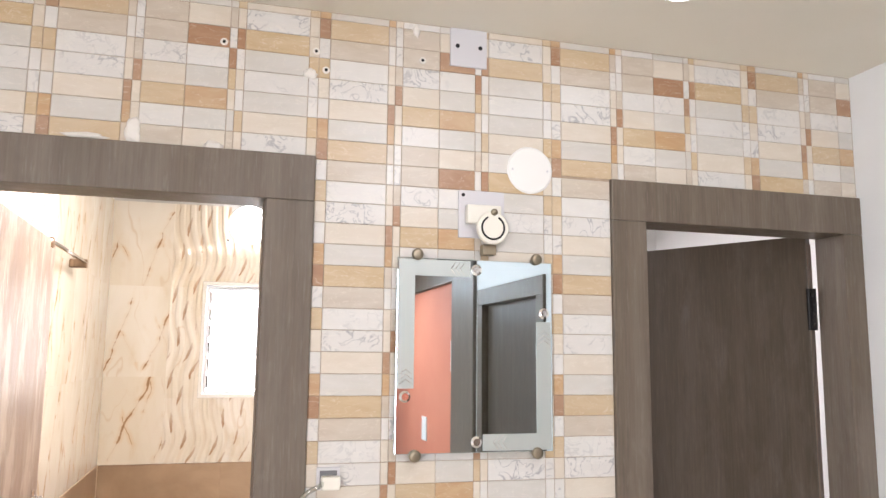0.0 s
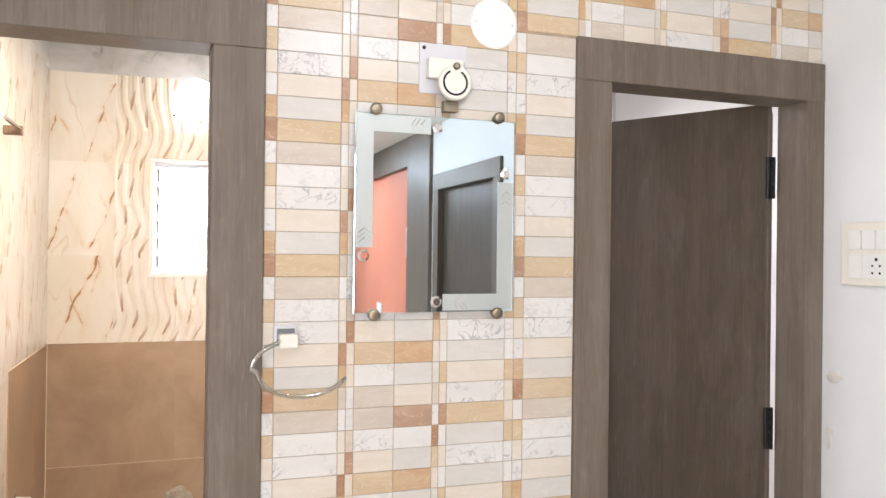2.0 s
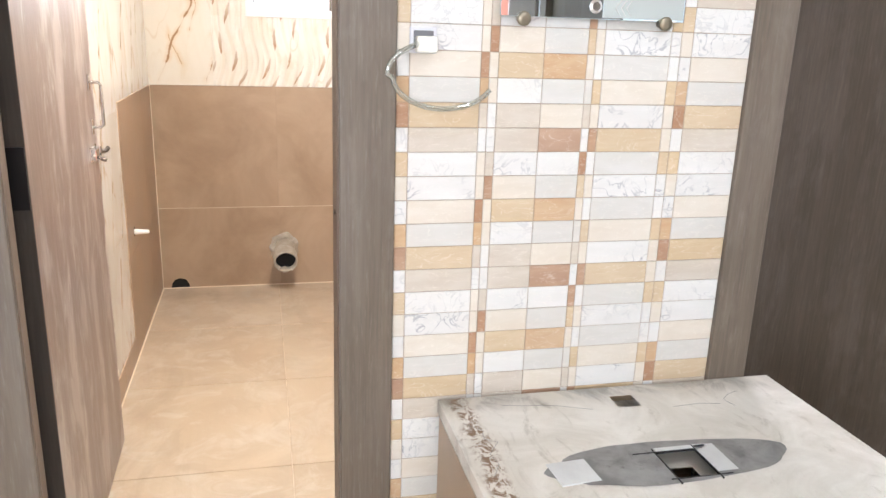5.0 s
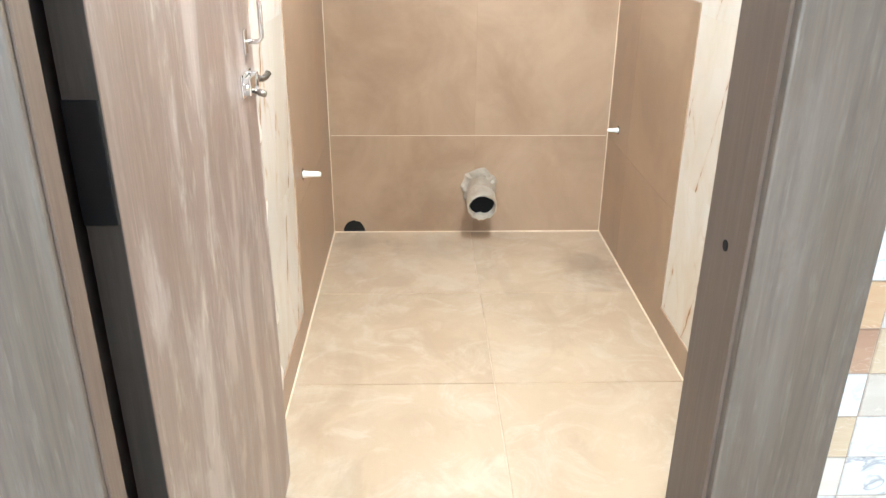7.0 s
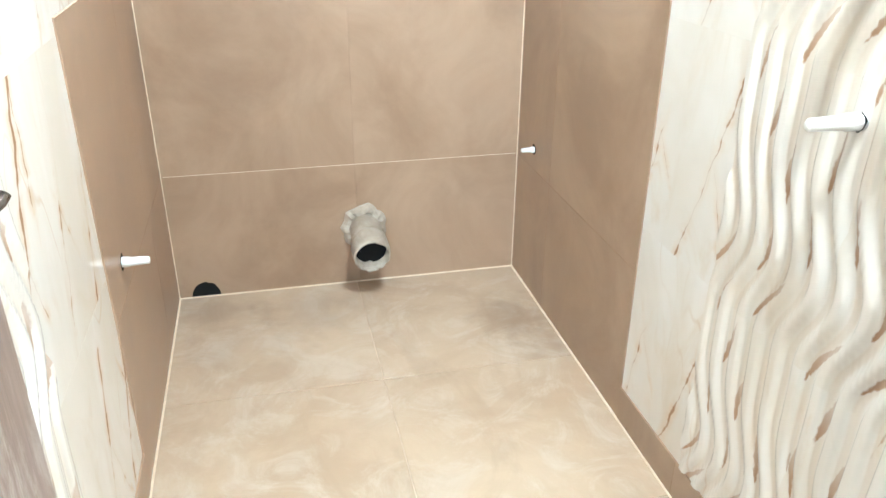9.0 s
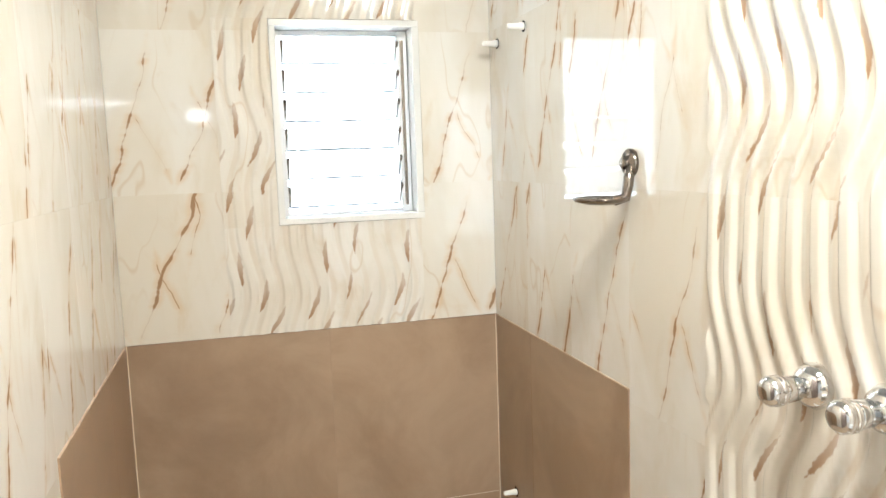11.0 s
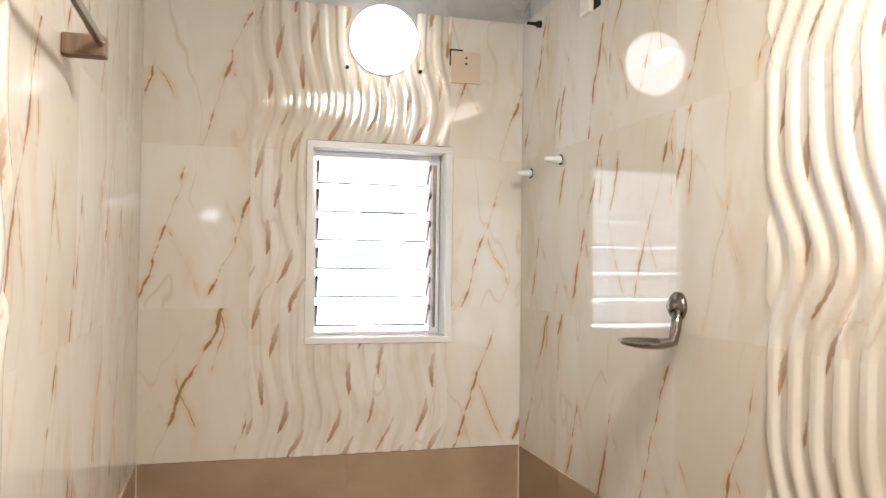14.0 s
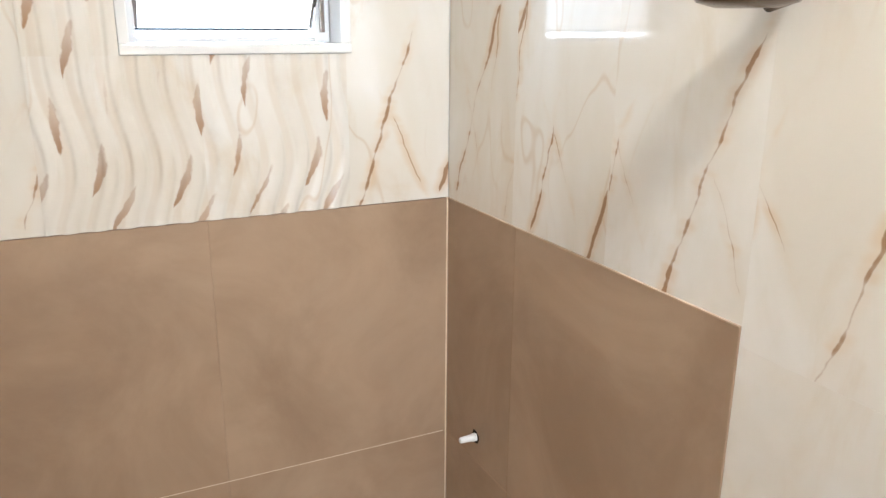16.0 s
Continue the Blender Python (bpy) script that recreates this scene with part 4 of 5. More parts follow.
# ---- window ----


def window():
    w = thing("window_1", ((WIN[0] + WIN[1]) / 2, BACK_Y + 0.08, WIN[2]), "white glass louvre window with six tilted panes", "window", "", "structure")
    x0, x1, z0, z1 = WIN
    y0, y1 = BACK_Y - 0.006, BACK_Y + 0.15
    part("window_sill", box(x0 - 0.012, x1 + 0.012, y0, y1, z0 - 0.012, z0 + 0.008, 0.002), MARBLE_EDGE, w, "white marble sill")
    part("reveal_top", box(x0 - 0.012, x1 + 0.012, y0 + 0.003, y1, z1 - 0.008, z1 + 0.012, 0.002), MARBLE_EDGE, w)
    part("reveal_side", box(x0 - 0.012, x0 + 0.008, y0 + 0.003, y1, z0 + 0.008, z1 - 0.008, 0.002), MARBLE_EDGE, w)
    part("reveal_side", box(x1 - 0.010, x1 + 0.012, y0 + 0.003, y1, z0 + 0.008, z1 - 0.008, 0.002), MARBLE_EDGE, w)
    fy0, fy1 = BACK_Y + 0.075, BACK_Y + 0.115
    a, b = x0 + 0.009, x1 - 0.011
    for c, d in ((a, a + 0.018), (b - 0.034, b)):
        part("window_frame", box(c, d, fy0, fy1, z0 + 0.009, z1 - 0.009, 0.002), ALU, w)
    part("window_frame", box(a + 0.018, b - 0.034, fy0 + 0.005, fy1, z1 - 0.025, z1 - 0.009, 0.002), ALU, w)
    part("window_frame", box(a + 0.018, b - 0.034, fy0 + 0.005, fy1, z0 + 0.009, z0 + 0.02, 0.002), ALU, w)
    part("crank_rod", box(b - 0.024, b - 0.014, fy0 - 0.012, fy0 - 0.002, z0 + 0.03, z1 - 0.04, 0.001), STEEL, w)
    n = 6
    step = (z1 - z0 - 0.05) / n
    for i in range(n):
        zc = z0 + 0.03 + step * (i + 0.5)
        pane = box(a + 0.02, b - 0.036, -0.0025, 0.0025, -step * 0.52, step * 0.52, 0.0008)
        p = part("louvre_pane", pane, PANE, w)
        p.matrix_parent_inverse = w.matrix_world.inverted()
        p.matrix_basis = pose(0, fy0 + 0.012, zc, 34, 0, 0)
        p.visible_shadow = False
        rim = part("pane_edge", box(a + 0.02, b - 0.036, -0.0028, 0.0028, -step * 0.52 - 0.0030, -step * 0.52, 0), EDGE_GLASS, p, "dark green glass edge")
        rim.matrix_parent_inverse = Matrix()
        for xx in (a + 0.019, b - 0.036):
            clip = box(xx - 0.002, xx + 0.007, -0.006, 0.006, -0.042, 0.030, 0.001)
            c = part("clip", clip, STEEL, p)
            c.matrix_parent_inverse = Matrix()
    return w


window()

# daylight beyond the louvres: glowing sheets stand in for a pale sunlit neighbouring wall
m = glowing("glowing_distance", (1.0, 0.99, 0.97), OUTSIDE_GLOW)
structure("backdrop", box(-3.5, 4.0, 7.6, 7.7, -1.5, 6.0), m, "bright washed-out daylight outside the window", "backdrop")
m = glowing("hazy_grey_facade", (1.0, 0.96, 0.92), 2.4)
for i, (x, z, w, h) in enumerate(((0.72, 1.98, 0.3, 0.12), (0.42, 1.66, 0.35, 0.1), (0.95, 2.32, 0.5, 0.12))):
    structure("backdrop_building", box(x - w / 2, x + w / 2, 7.55, 7.6, z - h / 2, z + h / 2), m, "faint grey window of a far building", "backdrop")
m = glowing("hazy_red_facade", (0.95, 0.35, 0.3), 2.2)
structure("backdrop_building", box(-0.75, -0.35, 7.55, 7.6, 1.75, 1.95), m, "faint red patch of a far building", "backdrop")

# ---- bathroom fittings ----


def bulkhead():
    v = thing("bulkhead_lamp", (0.178, BACK_Y, 2.355), "round white opal bulkhead lamp, switched on", "wall lamp")
    part("base", lathe((0.178, BACK_Y + 0.006, 2.355), (0, -1, 0), ((0, 0.107), (0.02, 0.107), (0.022, 0.10)), n=40), WHITE_PLASTIC, v)
    part("shade", lathe((0.178, BACK_Y - 0.014, 2.355), (0, -1, 0), ((0, 0.106), (0.02, 0.108), (0.045, 0.098), (0.065, 0.075), (0.078, 0.04), (0.082, 0.012)), n=40), LAMP_GLASS, v, "lit opal shade", True)
    lens = part("lens", lathe((0.160, BACK_Y - 0.066, 2.334), (-0.22, -1, -0.28), ((0, 0.064), (0.010, 0.062), (0.016, 0.05), (0.020, 0.02), (0.0205, 0.0)), n=36), LAMP_LENS, v, "bright glowing lens", True)
    return v


bulkhead()

for x, z in ((0.066, 2.266), (0.300, 2.269)):
    v = thing("drill_hole", (x, BACK_Y, z), "small dark drill hole beside the lamp", "drill hole", "drill holes by the lamp")
    part("bore_shade", tube((x, BACK_Y - 0.0105, z), (x, BACK_Y + 0.002, z), 0.006, n=12), HOLE_SHADE, v)

v = thing("loose_cover", (0.45, BACK_Y, 2.295), "beige square blank plate hanging over a cut-out", "cover plate")
part("plate", box(0.402, 0.500, BACK_Y - 0.010, BACK_Y - 0.004, 2.243, 2.346, 0.001), PLATE_BEIGE, v)
part("cut_out", box(0.398, 0.442, BACK_Y - 0.004, BACK_Y + 0.004, 2.30, 2.353), HOLE_SHADE, v)
for z in (2.312, 2.294):
    part("screw_hole", tube((0.452, BACK_Y - 0.0112, z + 0.012), (0.452, BACK_Y - 0.009, z + 0.012), 0.004, n=10), BLACK, v)

GROUP_STUB = "white pipe plugs in the walls"


def pipe_plug(at, axis, length, r, hole=0.018):
    v = thing("pipe_plug", at, "white plastic plug in a rough pipe hole", "pipe plug", GROUP_STUB)
    part("plug", lathe(at, axis, ((-0.01, r), (length * 0.25, r), (length * 0.3, r * 0.86), (length * 0.95, r * 0.72), (length, r * 0.5)), n=18), WHITE_PLASTIC, v, "", True)
    ring = bmesh.new()
    q = Vector(axis).to_track_quat("Z", "Y").to_matrix()
    vs = []
    for i in range(22):
        a = 2 * math.pi * i / 22
        k = hole * (1 + 0.25 * noise.noise((at[1] * 9 + 2 * math.cos(a), at[2] * 7 + 2 * math.sin(a), 0)))
        vs.append(ring.verts.new(Vector(at) + q @ Vector((k * math.cos(a), k * math.sin(a), 0.0012))))
    ring.faces.new(vs)
    part("rough_hole", ring, HOLE_SHADE, v)
    return v


for y, z, ln, r in ((4.540, 0.503, 0.045, 0.010), (4.62, 1.950, 0.05, 0.011), (4.39, 1.965, 0.05, 0.011)):
    pipe_plug((XR - 0.003, y, z), (-1, 0, 0), ln, r, 0.017)
for y, z in ((3.205, 0.977), (3.035, 0.984)):
    pipe_plug((XR - 0.006, y, z), (-1, 0, 0), 0.085, 0.0135, 0.016)
pipe_plug((XL + 0.003, 3.945, 0.514), (1, 0, 0), 0.06, 0.012, 0.019)

for y, z in ((4.56, 2.412), (4.325, 2.424)):
    v = thing("wall_bolt", (XR, y, z), "black threaded fixing bolt in the wall", "bolt", "black wall bolts")
    part("shank", lathe((XR, y, z), (-1, 0, 0), ((-0.01, 0.011), (0.012, 0.011), (0.014, 0.006), (0.045, 0.005), (0.046, 0.002)), n=14), BLACK, v, "", True)

v = thing("broken_box", (XR, 4.19, 2.385), "torn ivory junction box in a black cut-out", "junction box")
part("cut_out", box(XR - 0.002, XR + 0.008, 4.15, 4.235, 2.34, 2.44), HOLE_SHADE, v)
part("box", box(XR - 0.016, XR, 4.188, 4.245, 2.335, 2.425, 0.004), IVORY, v)
part("tongue", box(XR - 0.022, XR - 0.004, 4.165, 4.205, 2.372, 2.392, 0.003), WHITE_PLASTIC, v)


def stop_tap(y, z):
    v = thing("concealed_tap", (XR, y, z), "chrome concealed stop tap with ribbed round handle", "tap", "chrome stop taps")
    part("flange", lathe((XR - 0.004, y, z), (-1, 0, 0), ((-0.008, 0.036), (0.004, 0.036), (0.016, 0.030), (0.024, 0.020), (0.026, 0.012)), n=32), CHROME, v, "", True)
    part("spindle", lathe((XR - 0.022, y, z), (-1, 0, 0), ((0, 0.014), (0.014, 0.014), (0.016, 0.019), (0.040, 0.021), (0.042, 0.021)), n=28), CHROME, v, "", True)
    part("handle", lathe((XR - 0.064, y, z), (-1, 0, 0), ((0, 0.020), (0.004, 0.0235), (0.010, 0.0235), (0.012, 0.021), (0.015, 0.0235), (0.022, 0.023), (0.030, 0.016), (0.032, 0.006)), n=28), CHROME, v, "", True)
    return v


stop_tap(3.214, 1.237)
stop_tap(3.075, 1.243)


def soap_dish():
    y, z = 3.775, 1.555
    v = thing("soap_dish", (XR, y, z), "worn chrome soap dish on a wall bracket", "soap dish")
    part("rose", lathe((XR, y, z + 0.018), (-1, 0, 0), ((0, 0.031), (0.007, 0.031), (0.012, 0.026), (0.013, 0.016), (0.020, 0.015), (0.024, 0.011), (0.025, 0.004)), n=28), STEEL, v, "", True)
    part("arm", sweep([(XR - 0.010, y - 0.012, z + 0.012), (XR - 0.016, y - 0.013, z - 0.03), (XR - 0.020, y - 0.010, z - 0.055), (XR - 0.045, y - 0.004, z - 0.062)], 0.0115), STEEL, v, "", True)
    dish = bmesh.new()
    cx, n = XR - 0.075, 30
    rows = ((0.030, 0.040, -0.068), (0.052, 0.062, -0.062), (0.058, 0.068, -0.054), (0.054, 0.064, -0.053), (0.047, 0.056, -0.059), (0.026, 0.036, -0.064))
    rings = [[dish.verts.new((cx + a * math.cos(2 * math.pi * i / n), y + b * math.sin(2 * math.pi * i / n), z + c)) for i in range(n)] for a, b, c in rows]
    for p, q in zip(rings, rings[1:]):
        for i in range(n):
            dish.faces.new((p[i], p[(i + 1) % n], q[(i + 1) % n], q[i]))
    dish.faces.new(rings[0])
    dish.faces.new(rings[-1])
    part("dish", dish, STEEL, v, "", True)
    return v


soap_dish()


def towel_bar():
    v = thing("towel_bar", (XL, 3.4, 2.0), "chrome towel rod on brown wooden wall blocks", "towel rail")
    for y in (3.645, 3.02):
        part("bracket", box(XL, XL + 0.066, y - 0.016, y + 0.016, 1.978, 2.012, 0.004), BLOCK, v, "brown wooden block")
    part("rod", sweep([(XL + 0.058, 3.0, 2.0), (XL + 0.058, 3.665, 2.0)], 0.0075, n=16), CHROME, v, "", True)
    return v


towel_bar()


# invented disc over the fill lamp; no such fixture is known
v = thing("added_lamp_disc", (0.30, 2.78, BATH_TOP), "unseen round white disc added above the bathroom fill lamp", "ceiling light")
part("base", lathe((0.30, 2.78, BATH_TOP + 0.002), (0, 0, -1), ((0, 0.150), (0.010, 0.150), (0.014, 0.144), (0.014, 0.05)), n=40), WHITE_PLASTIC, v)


def waste_pipe():
    x, z, n = 0.110, 0.214, 36
    v = thing("waste_pipe", (x, BACK_Y, z), "grey waste pipe stub with rough cement collar", "pipe")
    q = Vector((0, -1, -0.20)).to_track_quat("Z", "Y").to_matrix()

    def turned(profile, ragged):
        bm = bmesh.new()
        rings = []
        for d, r in profile:
            ring = []
            for i in range(n):
                a = 2 * math.pi * i / n
                down = max(0.0, math.sin(-a)) if ragged else 0.0
                e = 0.010 * noise.noise((2.5 * math.cos(a), 2.5 * math.sin(a), 4.2)) + 0.012 * down * noise.noise((9 * math.cos(a), 9 * math.sin(a), 1.1)) if ragged and d > 0.15 else 0.0
                k = 1 + 0.02 * noise.noise((3 * math.cos(a), 3 * math.sin(a), d * 30))
                ring.append(bm.verts.new(Vector((x, BACK_Y + 0.004, z)) + q @ Vector((r * k * math.cos(a), r * k * math.sin(a), d + e))))
            rings.append(ring)
        for a, b in zip(rings, rings[1:]):
            for i in range(n):
                bm.faces.new((a[i], a[(i + 1) % n], b[(i + 1) % n], b[i]))
        return bm

    part("pipe", turned(((0.0, 0.054), (0.06, 0.0535), (0.115, 0.0535), (0.13, 0.054)), False), PVC, v, "", True)
    part("socket", turned(((0.095, 0.055), (0.105, 0.0605), (0.12, 0.0625), (0.160, 0.0625), (0.182, 0.061), (0.186, 0.058), (0.184, 0.0535), (0.12, 0.0525), (0.03, 0.0525)), True), PVC, v, "cement-splashed pipe socket with a broken rim", True)
    mud = bmesh.new()
    bmesh.ops.create_icosphere(mud, subdivisions=3, radius=1.0)
    for p in mud.verts:
        k = 1 + 0.5 * noise.noise((p.co.x * 2.2, p.co.y * 2.2, p.co.z * 2.2 + 7))
        p.co = Vector((x, BACK_Y - 0.160, z - 0.080)) + Vector((p.co.x * 0.036, p.co.y * 0.026, p.co.z * 0.011)) * k
    part("sediment", mud, PVC, v, "dried cement in the pipe mouth", True)
    # black disc near the mouth paints the pipe's inner shade
    part("bore_shade", tube((x, BACK_Y - 0.140, z - 0.0290), (x, BACK_Y - 0.134, z - 0.0278), 0.0535, n=24), HOLE_SHADE, v)
    col = bmesh.new()
    rings = []
    for d, r in ((0.0, 0.078), (0.010, 0.076), (0.022, 0.066), (0.026, 0.052)):
        ring = []
        for i in range(n):
            a = 2 * math.pi * i / n
            k = r * (1 + 0.20 * noise.noise((2.4 * math.cos(a), 2.4 * math.sin(a), 5.0)))
            lump = 1 + 0.5 * noise.noise((4 * math.cos(a), 4 * math.sin(a), 9.0))
            ring.append(col.verts.new((x + k * math.cos(a), BACK_Y - d * lump, z + k * math.sin(a))))
        rings.append(ring)
    for a, b in zip(rings, rings[1:]):
        for i in range(n):
            col.faces.new((a[i], a[(i + 1) % n], b[(i + 1) % n], b[i]))
    part("cement_collar", col, PVC, v, "lumpy cement collar")
    return v


waste_pipe()

v = thing("drain_hole", (-0.438, BACK_Y, 0.02), "dark half-round drain hole above the floor", "drain hole")
bm = bmesh.new()
vs = []
for i in range(15):
    a = math.pi * i / 14
    vs.append(bm.verts.new((-0.438 + 0.047 * math.cos(a), BACK_Y - 0.0040, 0.003 + 0.053 * math.sin(a) * (1 + 0.12 * noise.noise((i * 0.9, 1, 1))))))
bm.faces.new(vs)
# flat black face paints the shade inside the drain hole
part("opening", bm, HOLE_SHADE, v)


def basin():
    v = thing("wash_basin", (XR, 2.61, 0.88), "small white ceramic wall-hung wash basin", "wash basin")
    n, cx, cy = 40, XR - 0.15, 2.61
    rows = ((0.06, 0.07, 0.78), (0.10, 0.13, 0.82), (0.135, 0.18, 0.88), (0.148, 0.20, 0.93), (0.150, 0.205, 0.955), (0.144, 0.197, 0.962), (0.128, 0.178, 0.955), (0.115, 0.16, 0.91), (0.08, 0.11, 0.86), (0.02, 0.03, 0.85))
    bm = bmesh.new()
    rings = [[bm.verts.new((cx + a * math.cos(2 * math.pi * i / n), cy + b * math.sin(2 * math.pi * i / n), z - 0.02)) for i in range(n)] for a, b, z in rows]
    for p, q in zip(rings, rings[1:]):
        for i in range(n):
            bm.faces.new((p[i], p[(i + 1) % n], q[(i + 1) % n], q[i]))
    bm.faces.new(rings[0])
    bm.faces.new(rings[-1])
    part("bowl", bm, CERAMIC, v, "", True)
    part("back_ledge", box(XR - 0.05, XR + 0.004, 2.45, 2.77, 0.82, 0.965, 0.012), CERAMIC, v)
    return v


basin()

# ---- pieces of the walls and floors ----
def slab_mesh(w, h, t, name, mat, bevel=0.0012):
    """A tile lying in x-z, its face at y = 0 towards -y, its body behind."""
    bm = bmesh.new()
    b = bevel
    lo = [bm.verts.new(p) for p in ((0, t, 0), (w, t, 0), (w, t, h), (0, t, h))]
    mi = [bm.verts.new(p) for p in ((0, b, 0), (w, b, 0), (w, b, h), (0, b, h))]
    hi = [bm.verts.new(p) for p in ((b, 0, b), (w - b, 0, b), (w - b, 0, h - b), (b, 0, h - b))]
    bm.faces.new(hi)
    for a, c in ((lo, mi), (mi, hi)):
        for i in range(4):
            bm.faces.new((a[i], a[(i + 1) % 4], c[(i + 1) % 4], c[i]))
    bmesh.ops.recalc_face_normals(bm, faces=bm.faces)
    me = bpy.data.meshes.new(name)
    bm.to_mesh(me)
    bm.free()
    me.materials.append(mat)
    return me


CACHE = {}


def tile(parent, name, w, h, t, mat, m):
    bev = 0.00025 if mat is MARBLE else 0.001
    key = (round(w, 4), round(h, 4), round(t, 4), mat.name)
    if key not in CACHE:
        CACHE[key] = slab_mesh(w, h, t, name, mat, bev)
    ob = new(name, CACHE[key])
    ob.parent = parent
    ob.matrix_basis = m
    return ob




def on_back(x0, x1, z0, z1, mat, proud=0.0, name="tile"):
    tile(wall_back, name, x1 - x0, z1 - z0, 0.010 + proud, mat, pose(x0, BACK_Y - proud, z0))


def on_right(y0, y1, z0, z1, mat, proud=0.0, name="tile"):
    tile(wall_right, name, y1 - y0, z1 - z0, 0.010 + proud, mat, pose(XR - proud, y1, z0, 0, 0, -90))


def on_left(y0, y1, z0, z1, mat, proud=0.0, name="tile"):
    tile(wall_left, name, y1 - y0, z1 - z0, 0.010 + proud, mat, pose(XL + proud, y0, z0, 0, 0, 90))


ROWS_Z = (0.10, SEAM - 3 * PITCH, SEAM - 2 * PITCH, SEAM - PITCH, SEAM, TILE_TOP)


def ridge(u, z, sway):
    """Height of the wave relief: sharp-crested flutes that sway once a tile."""
    s = (z - SEAM) / PITCH
    s = 1.0 - max(0.0, 1.0 - (s - math.floor(s)) / 0.76) ** 1.25
    k = (u - FIRST - sway * math.cos(2 * math.pi * s) + 0.006 * math.sin(9 * z + 11 * u)) / SPACING
    f = 1.0 - (k - math.floor(k))
    deep = 0.85 + 0.25 * noise.noise((math.floor(k) * 0.7, z * 2.0, 3.3))
    up, down = min(max((f - 0.34) / 0.16, 0.0), 1.0), min(max((f - 0.80) / 0.20, 0.0), 1.0)
    rib = up * up * (3 - 2 * up) * (1 - down * down * (3 - 2 * down))
    h = rib * (0.82 + 0.18 * math.sin(math.pi * (f - 0.3) / 0.7)) + (0.14 * math.sin(math.pi * f / 0.4) if f < 0.4 else 0.0)
    return 0.0095 * h * deep


def wave_tile(parent, face, u0, u1, z0, z1):
    """One relief tile; face maps (u, z, height) to the place."""
    nu, nz = max(6, round((u1 - u0) / SPACING * 20)), max(4, round((z1 - z0) / 0.017))
    bm = bmesh.new()
    a, b, c, d = u0, u1, z0, z1
    sign = 1 if parent is wall_right else -1  # the pattern runs one way round the room
    rows = []
    for j in range(nz + 1):
        z = c + (d - c) * j / nz
        rows.append([bm.verts.new(face(a + (b - a) * i / nu, z, ridge(sign * (a + (b - a) * i / nu), z, SWAY * (0.6 if parent is wall_back else 1.0)) * (0.75 if parent is wall_back else 1.0))) for i in range(nu + 1)])
    for p, q in zip(rows, rows[1:]):
        for i in range(nu):
            bm.faces.new((p[i], p[i + 1], q[i + 1], q[i]))
    rim = [v for v in rows[0]] + [r[-1] for r in rows[1:]] + list(reversed(rows[-1][:-1])) + [r[0] for r in reversed(rows[1:-1])]
    back = []
    rim = [bm.verts.new(v.co) for v in rim]
    for v in rim:
        u, z = (v.co.x, v.co.z) if parent is wall_back else (v.co.y, v.co.z)
        back.append(bm.verts.new(face(u, z, -0.010)))
    for i in range(len(rim)):
        k = (i + 1) % len(rim)
        bm.faces.new((rim[i], rim[k], back[k], back[i]))
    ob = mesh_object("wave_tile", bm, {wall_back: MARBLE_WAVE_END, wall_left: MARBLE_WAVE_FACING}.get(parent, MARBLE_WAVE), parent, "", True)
    return ob


def face_back(u, z, h):
    return (u, BACK_Y - h, z)


def face_right(u, z, h):
    return (XR - h, u, z)


def face_left(u, z, h):
    return (XL + h, u, z)


# end wall
on_back(XL, 0.085, 0.0, 0.437, DADO, 0.003)
on_back(0.085, XR, 0.0, 0.437, DADO, 0.003)
on_back(XL, 0.085, 0.437, 1.065, DADO, 0.003)
on_back(0.085, XR, 0.437, 1.065, DADO, 0.003)
for z0, z1 in zip((1.066,) + ROWS_Z[3:], ROWS_Z[3:]):
    on_back(XL, -0.220, z0, z1, MARBLE)
    on_back(WIN[1] + 0.013 if z0 < 1.99 and z1 < 2.1 and z0 > 1.1 else 0.402, XR, z0, z1, MARBLE)
w0, w1, w2, w3 = WIN[0] - 0.013, WIN[1] + 0.013, WIN[2] - 0.013, WIN[3] + 0.013
for a in ((-0.220, 0.090, 1.066, w2), (0.090, 0.402, 1.066, w2), (-0.220, w0, w2, ROWS_Z[3]), (-0.220, w0, ROWS_Z[3], SEAM), (-0.220, w0, SEAM, w3), (-0.220, 0.080, w3, TILE_TOP), (0.080, 0.290, w3, 2.40), (0.290, 0.402, w3, TILE_TOP)):
    wave_tile(wall_back, face_back, *a)

# side walls
for side, put in (("right", on_right), ("left", on_left)):
    for y0, y1 in ((3.79, 4.39), (4.39, BACK_Y - 0.004)):
        put(y0, y1, 0.0, 0.437, DADO, 0.003)
        put(y0, y1, 0.437, 1.065, DADO, 0.003)
    for y0, y1 in ((BATH_Y, 2.90), (2.90, 3.50), (3.50, 3.79)):
        put(y0, y1, 0.0, 0.10, DADO, 0.004, "skirting")
    edge = 3.488 if side == "right" else 3.35
    cols = [edge, 3.79, 4.10, 4.41, BACK_Y - 0.002]
    for y0, y1 in zip(cols, cols[1:]):
        rows_here = ROWS_Z if y0 < 3.78 else (1.066,) + ROWS_Z[3:]
        for z0, z1 in zip(rows_here, rows_here[1:]):
            if y0 >= 3.78:
                if z1 < 1.07:
                    continue
                z0 = max(z0, 1.066)
            if z1 - z0 > 0.03:
                put(y0, y1, z0, z1, MARBLE)
    # the relief columns
    cols = [BATH_Y] + [edge - 0.31 * k for k in (3, 2, 1, 0)]
    for y0, y1 in zip(cols, cols[1:]):
        for z0, z1 in zip(ROWS_Z, ROWS_Z[1:]):
            if side == "right":
                wave_tile(wall_right, face_right, y0, y1, z0, z1)
            else:
                wave_tile(wall_left, face_left, y0, y1, z0, z1)

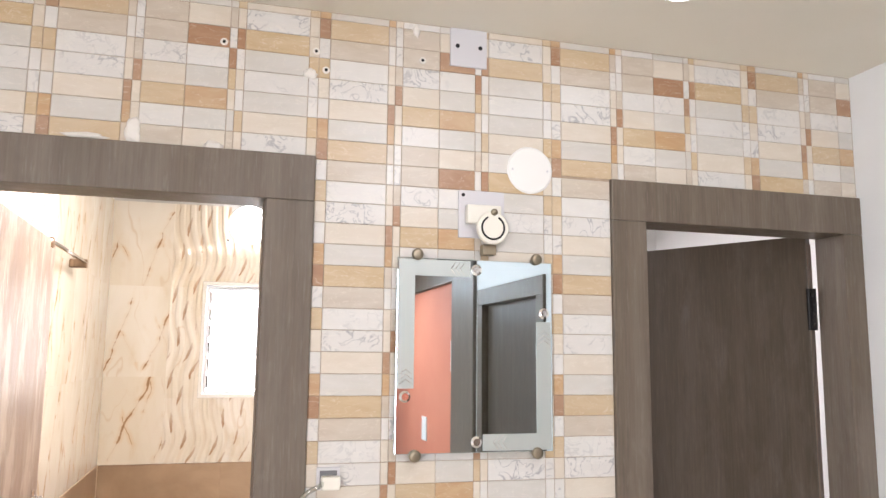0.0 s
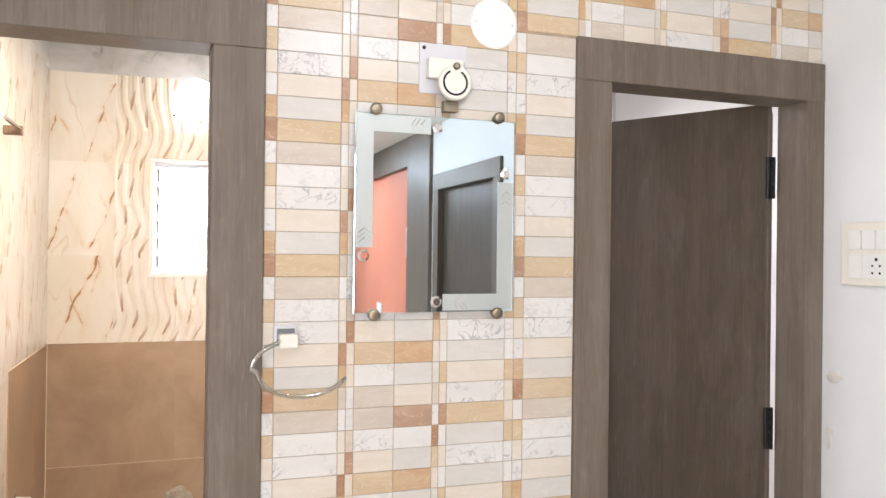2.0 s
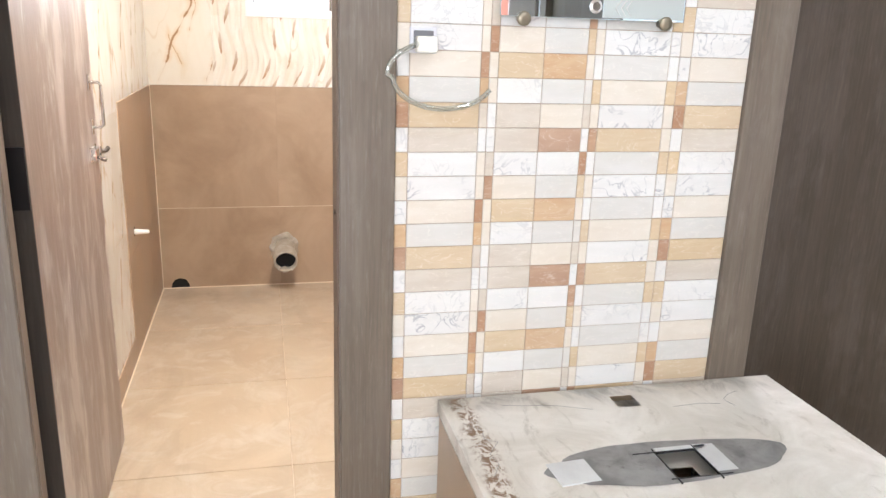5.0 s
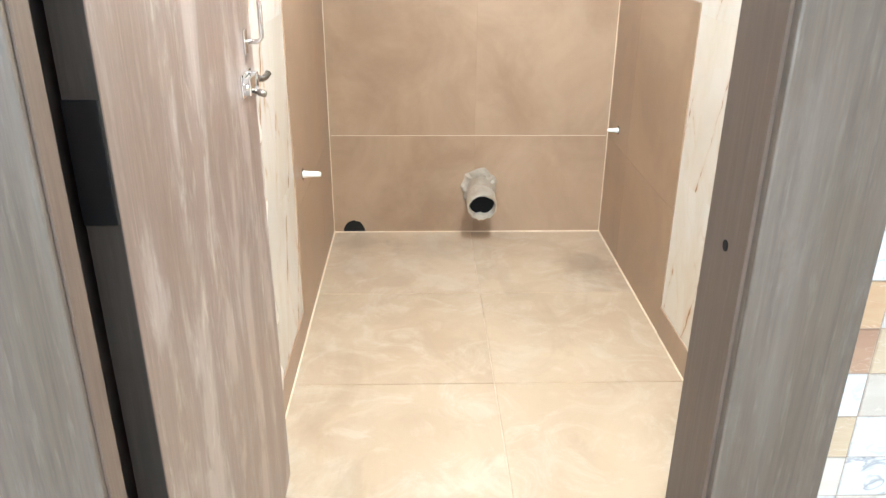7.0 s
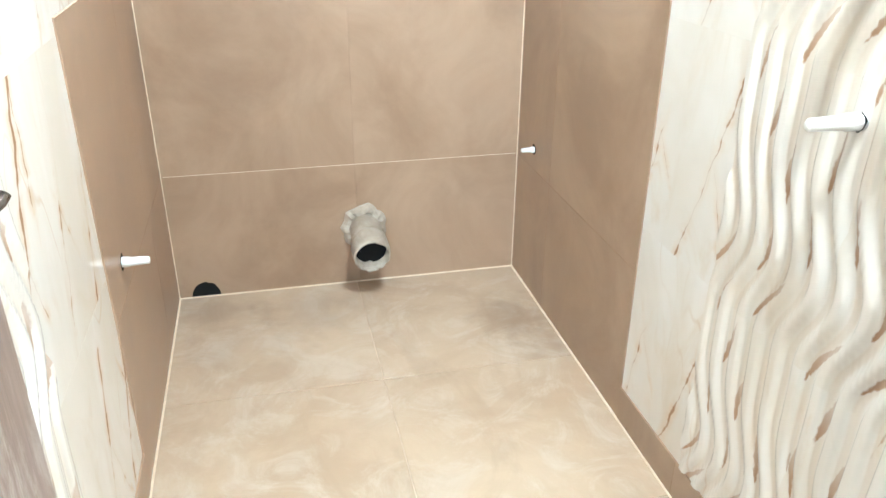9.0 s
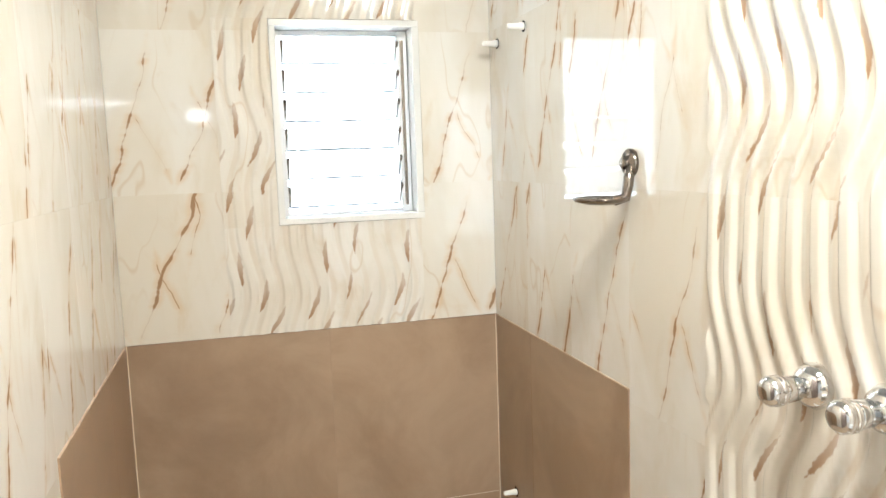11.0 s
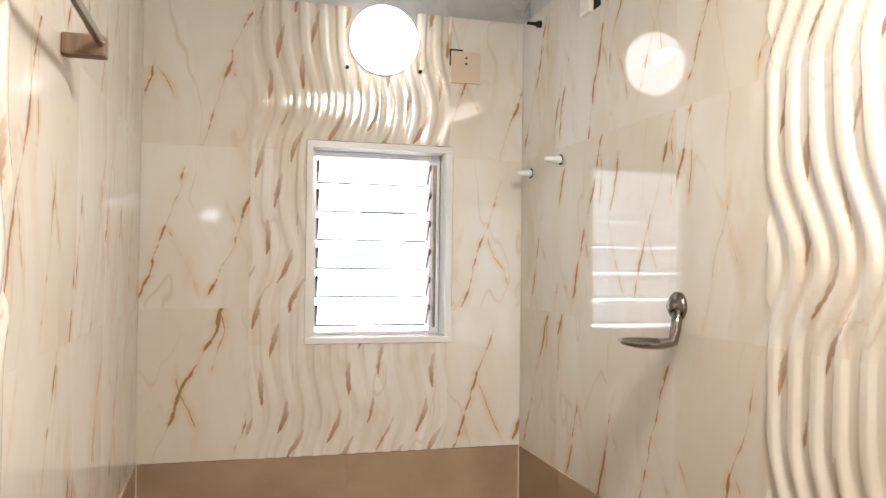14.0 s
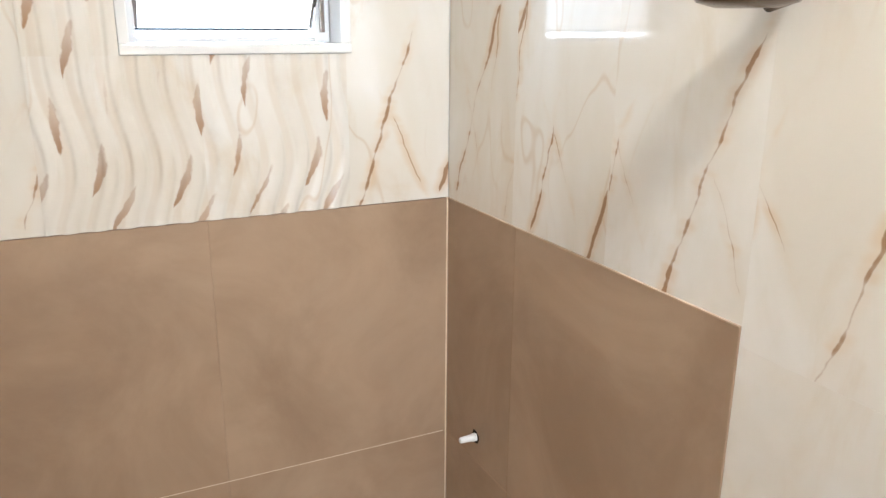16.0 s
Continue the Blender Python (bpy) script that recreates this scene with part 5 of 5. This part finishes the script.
# floor
xs, ys = [XL, 0.074, XR], [BATH_Y - 0.15, 2.86, 3.50, 4.10, BACK_Y - 0.003]
for x0, x1 in zip(xs, xs[1:]):
    for y0, y1 in zip(ys, ys[1:]):
        g = 0.003
        tile(floor_bath, "tile", x1 - x0 - g, y1 - y0 - g, 0.010, FLOOR, pose(x0 + g / 2, y0 + g / 2, 0, -90, 0, 0))

# pale grout in the corners
def grout_line(parent, a, mat=GROUT_BATH):
    part("grout", box(*a), mat, parent)


grout_line(wall_back, (XL, XR, BACK_Y - 0.007, BACK_Y - 0.001, 0.0, 0.004))
grout_line(wall_back, (XL + 0.002, XL + 0.0055, BACK_Y - 0.0055, BACK_Y - 0.001, 0.004, 1.066))
grout_line(wall_back, (XR - 0.0055, XR - 0.002, BACK_Y - 0.0055, BACK_Y - 0.001, 0.004, 1.066))
grout_line(wall_left, (XL + 0.002, XL + 0.008, BATH_Y, BACK_Y - 0.007, 0.0, 0.004))
grout_line(wall_right, (XR - 0.008, XR - 0.002, BATH_Y, BACK_Y - 0.007, 0.0, 0.004))
grout_line(wall_back, (XL + 0.01, XR - 0.01, BACK_Y - 0.0032, BACK_Y, 0.4362, 0.4379))
grout_line(wall_right, (XR - 0.0045, XR, 3.79, BACK_Y - 0.007, 1.0645, 1.0665), GROUT_DARK)
grout_line(wall_left, (XL, XL + 0.0045, 3.79, BACK_Y - 0.007, 1.0645, 1.0665), GROUT_DARK)

# hall strip tiles: columns of one repeat, and six rows of colours down each
REPEAT, START = 0.6375, 0.501
COLUMNS = (
    (0.000, 0.100, "beige beige marble cream tan white"),
    (0.100, 0.199, "cream brown white grey orange grey"),
    (0.199, 0.217, "beige white brown tan cream grey"),
    (0.217, 0.237, "cream brown white cream white tan"),
    (0.237, 0.394, "marble tan grey marble grey cream"),
    (0.394, 0.419, "cream cream tan marble white tan"),
    (0.419, 0.447, "brown white tan cream marble orange"),
    (0.447, 0.599, "tan beige white marble cream grey"),
    (0.599, 0.618, "beige white cream cream brown orange"),
    (0.618, 0.6375, "white marble beige brown cream cream"),
)
ROW_H, UPPER_H, ROW_TOP = 0.0524, 0.0530, 1.2284
FACE = WALL_Y - 0.006
BLOCKED = ((DOOR_A[0], DOOR_A[3], -1, HEAD), (DOOR_B[0], HALL_R + 0.1, -1, HEAD), (-0.677, -0.630, 0.299, 0.450))
stuff = {k: [[], []] for k in PIECES}


def clear_of_doors(x0, x1, z0, z1):
    for a, b, c, d in BLOCKED[:2]:
        if x0 < b and x1 > a and z0 < d:
            if z1 > d + 0.004:
                z0 = d
            elif x1 > b + 0.004:
                x0 = b
            elif x0 < a - 0.004:
                x1 = a
            else:
                return None
    return x0, x1, z0, z1


lo_row = int(math.floor((ROW_TOP - HALL_TOP) / UPPER_H))
count = 0
for rep in range(-4, 3):
    for c0, c1, names in COLUMNS:
        names = names.split()
        for row in range(lo_row, 24):
            high = UPPER_H if row < 0 else ROW_H
            z1 = ROW_TOP - row * high
            z0 = z1 - high
            x0, x1 = START + rep * REPEAT + c0, START + rep * REPEAT + c1
            x0, x1, z0, z1 = max(x0, HALL_L), min(x1, HALL_R - 0.002), max(z0, 0.0), min(z1, HALL_TOP - 0.001)
            if x1 - x0 < 0.004 or z1 - z0 < 0.004:
                continue
            q = clear_of_doors(x0, x1, z0, z1)
            if q is None:
                continue
            x0, x1, z0, z1 = q
            kind = names[row % 6]
            near = 0.28 < x0 < 1.1 and 0.5 < z0 < 1.95 and x1 - x0 > 0.05 and not (0.5 < x0 < 0.85 and 1.42 < z0 < 1.83)
            g = 0.0014
            if near and count < 290:
                count += 1
                tile(wall_north, "strip_tile", x1 - x0 - g, z1 - z0 - g, 0.012, PIECES[kind], pose(x0 + g / 2, FACE + random.uniform(-0.0004, 0.0004), z0 + g / 2))
            else:
                vs, fs = stuff[kind]
                k, b = len(vs), 0.0012
                a0, a1, e0, e1 = x0 + g / 2, x1 - g / 2, z0 + g / 2, z1 - g / 2
                f = FACE + random.uniform(-0.0004, 0.0004)
                vs += [(a0, f + 0.012, e0), (a1, f + 0.012, e0), (a1, f + 0.012, e1), (a0, f + 0.012, e1),
                       (a0, f + b, e0), (a1, f + b, e0), (a1, f + b, e1), (a0, f + b, e1),
                       (a0 + b, f, e0 + b), (a1 - b, f, e0 + b), (a1 - b, f, e1 - b), (a0 + b, f, e1 - b)]
                fs += [(k + 8, k + 9, k + 10, k + 11)]
                for s in (0, 4):
                    for i in range(4):
                        fs.append((k + s + i, k + s + (i + 1) % 4, k + s + 4 + (i + 1) % 4, k + s + 4 + i))
for kind, (vs, fs) in stuff.items():
    me = bpy.data.meshes.new("strip_tiles")
    me.from_pydata(vs, [], fs)
    me.materials.append(PIECES[kind])
    ob = new("strip_tiles", me)
    ob.parent = wall_north
    tagged(ob, kind + " glazed strip tiles", "", "", "stuff")
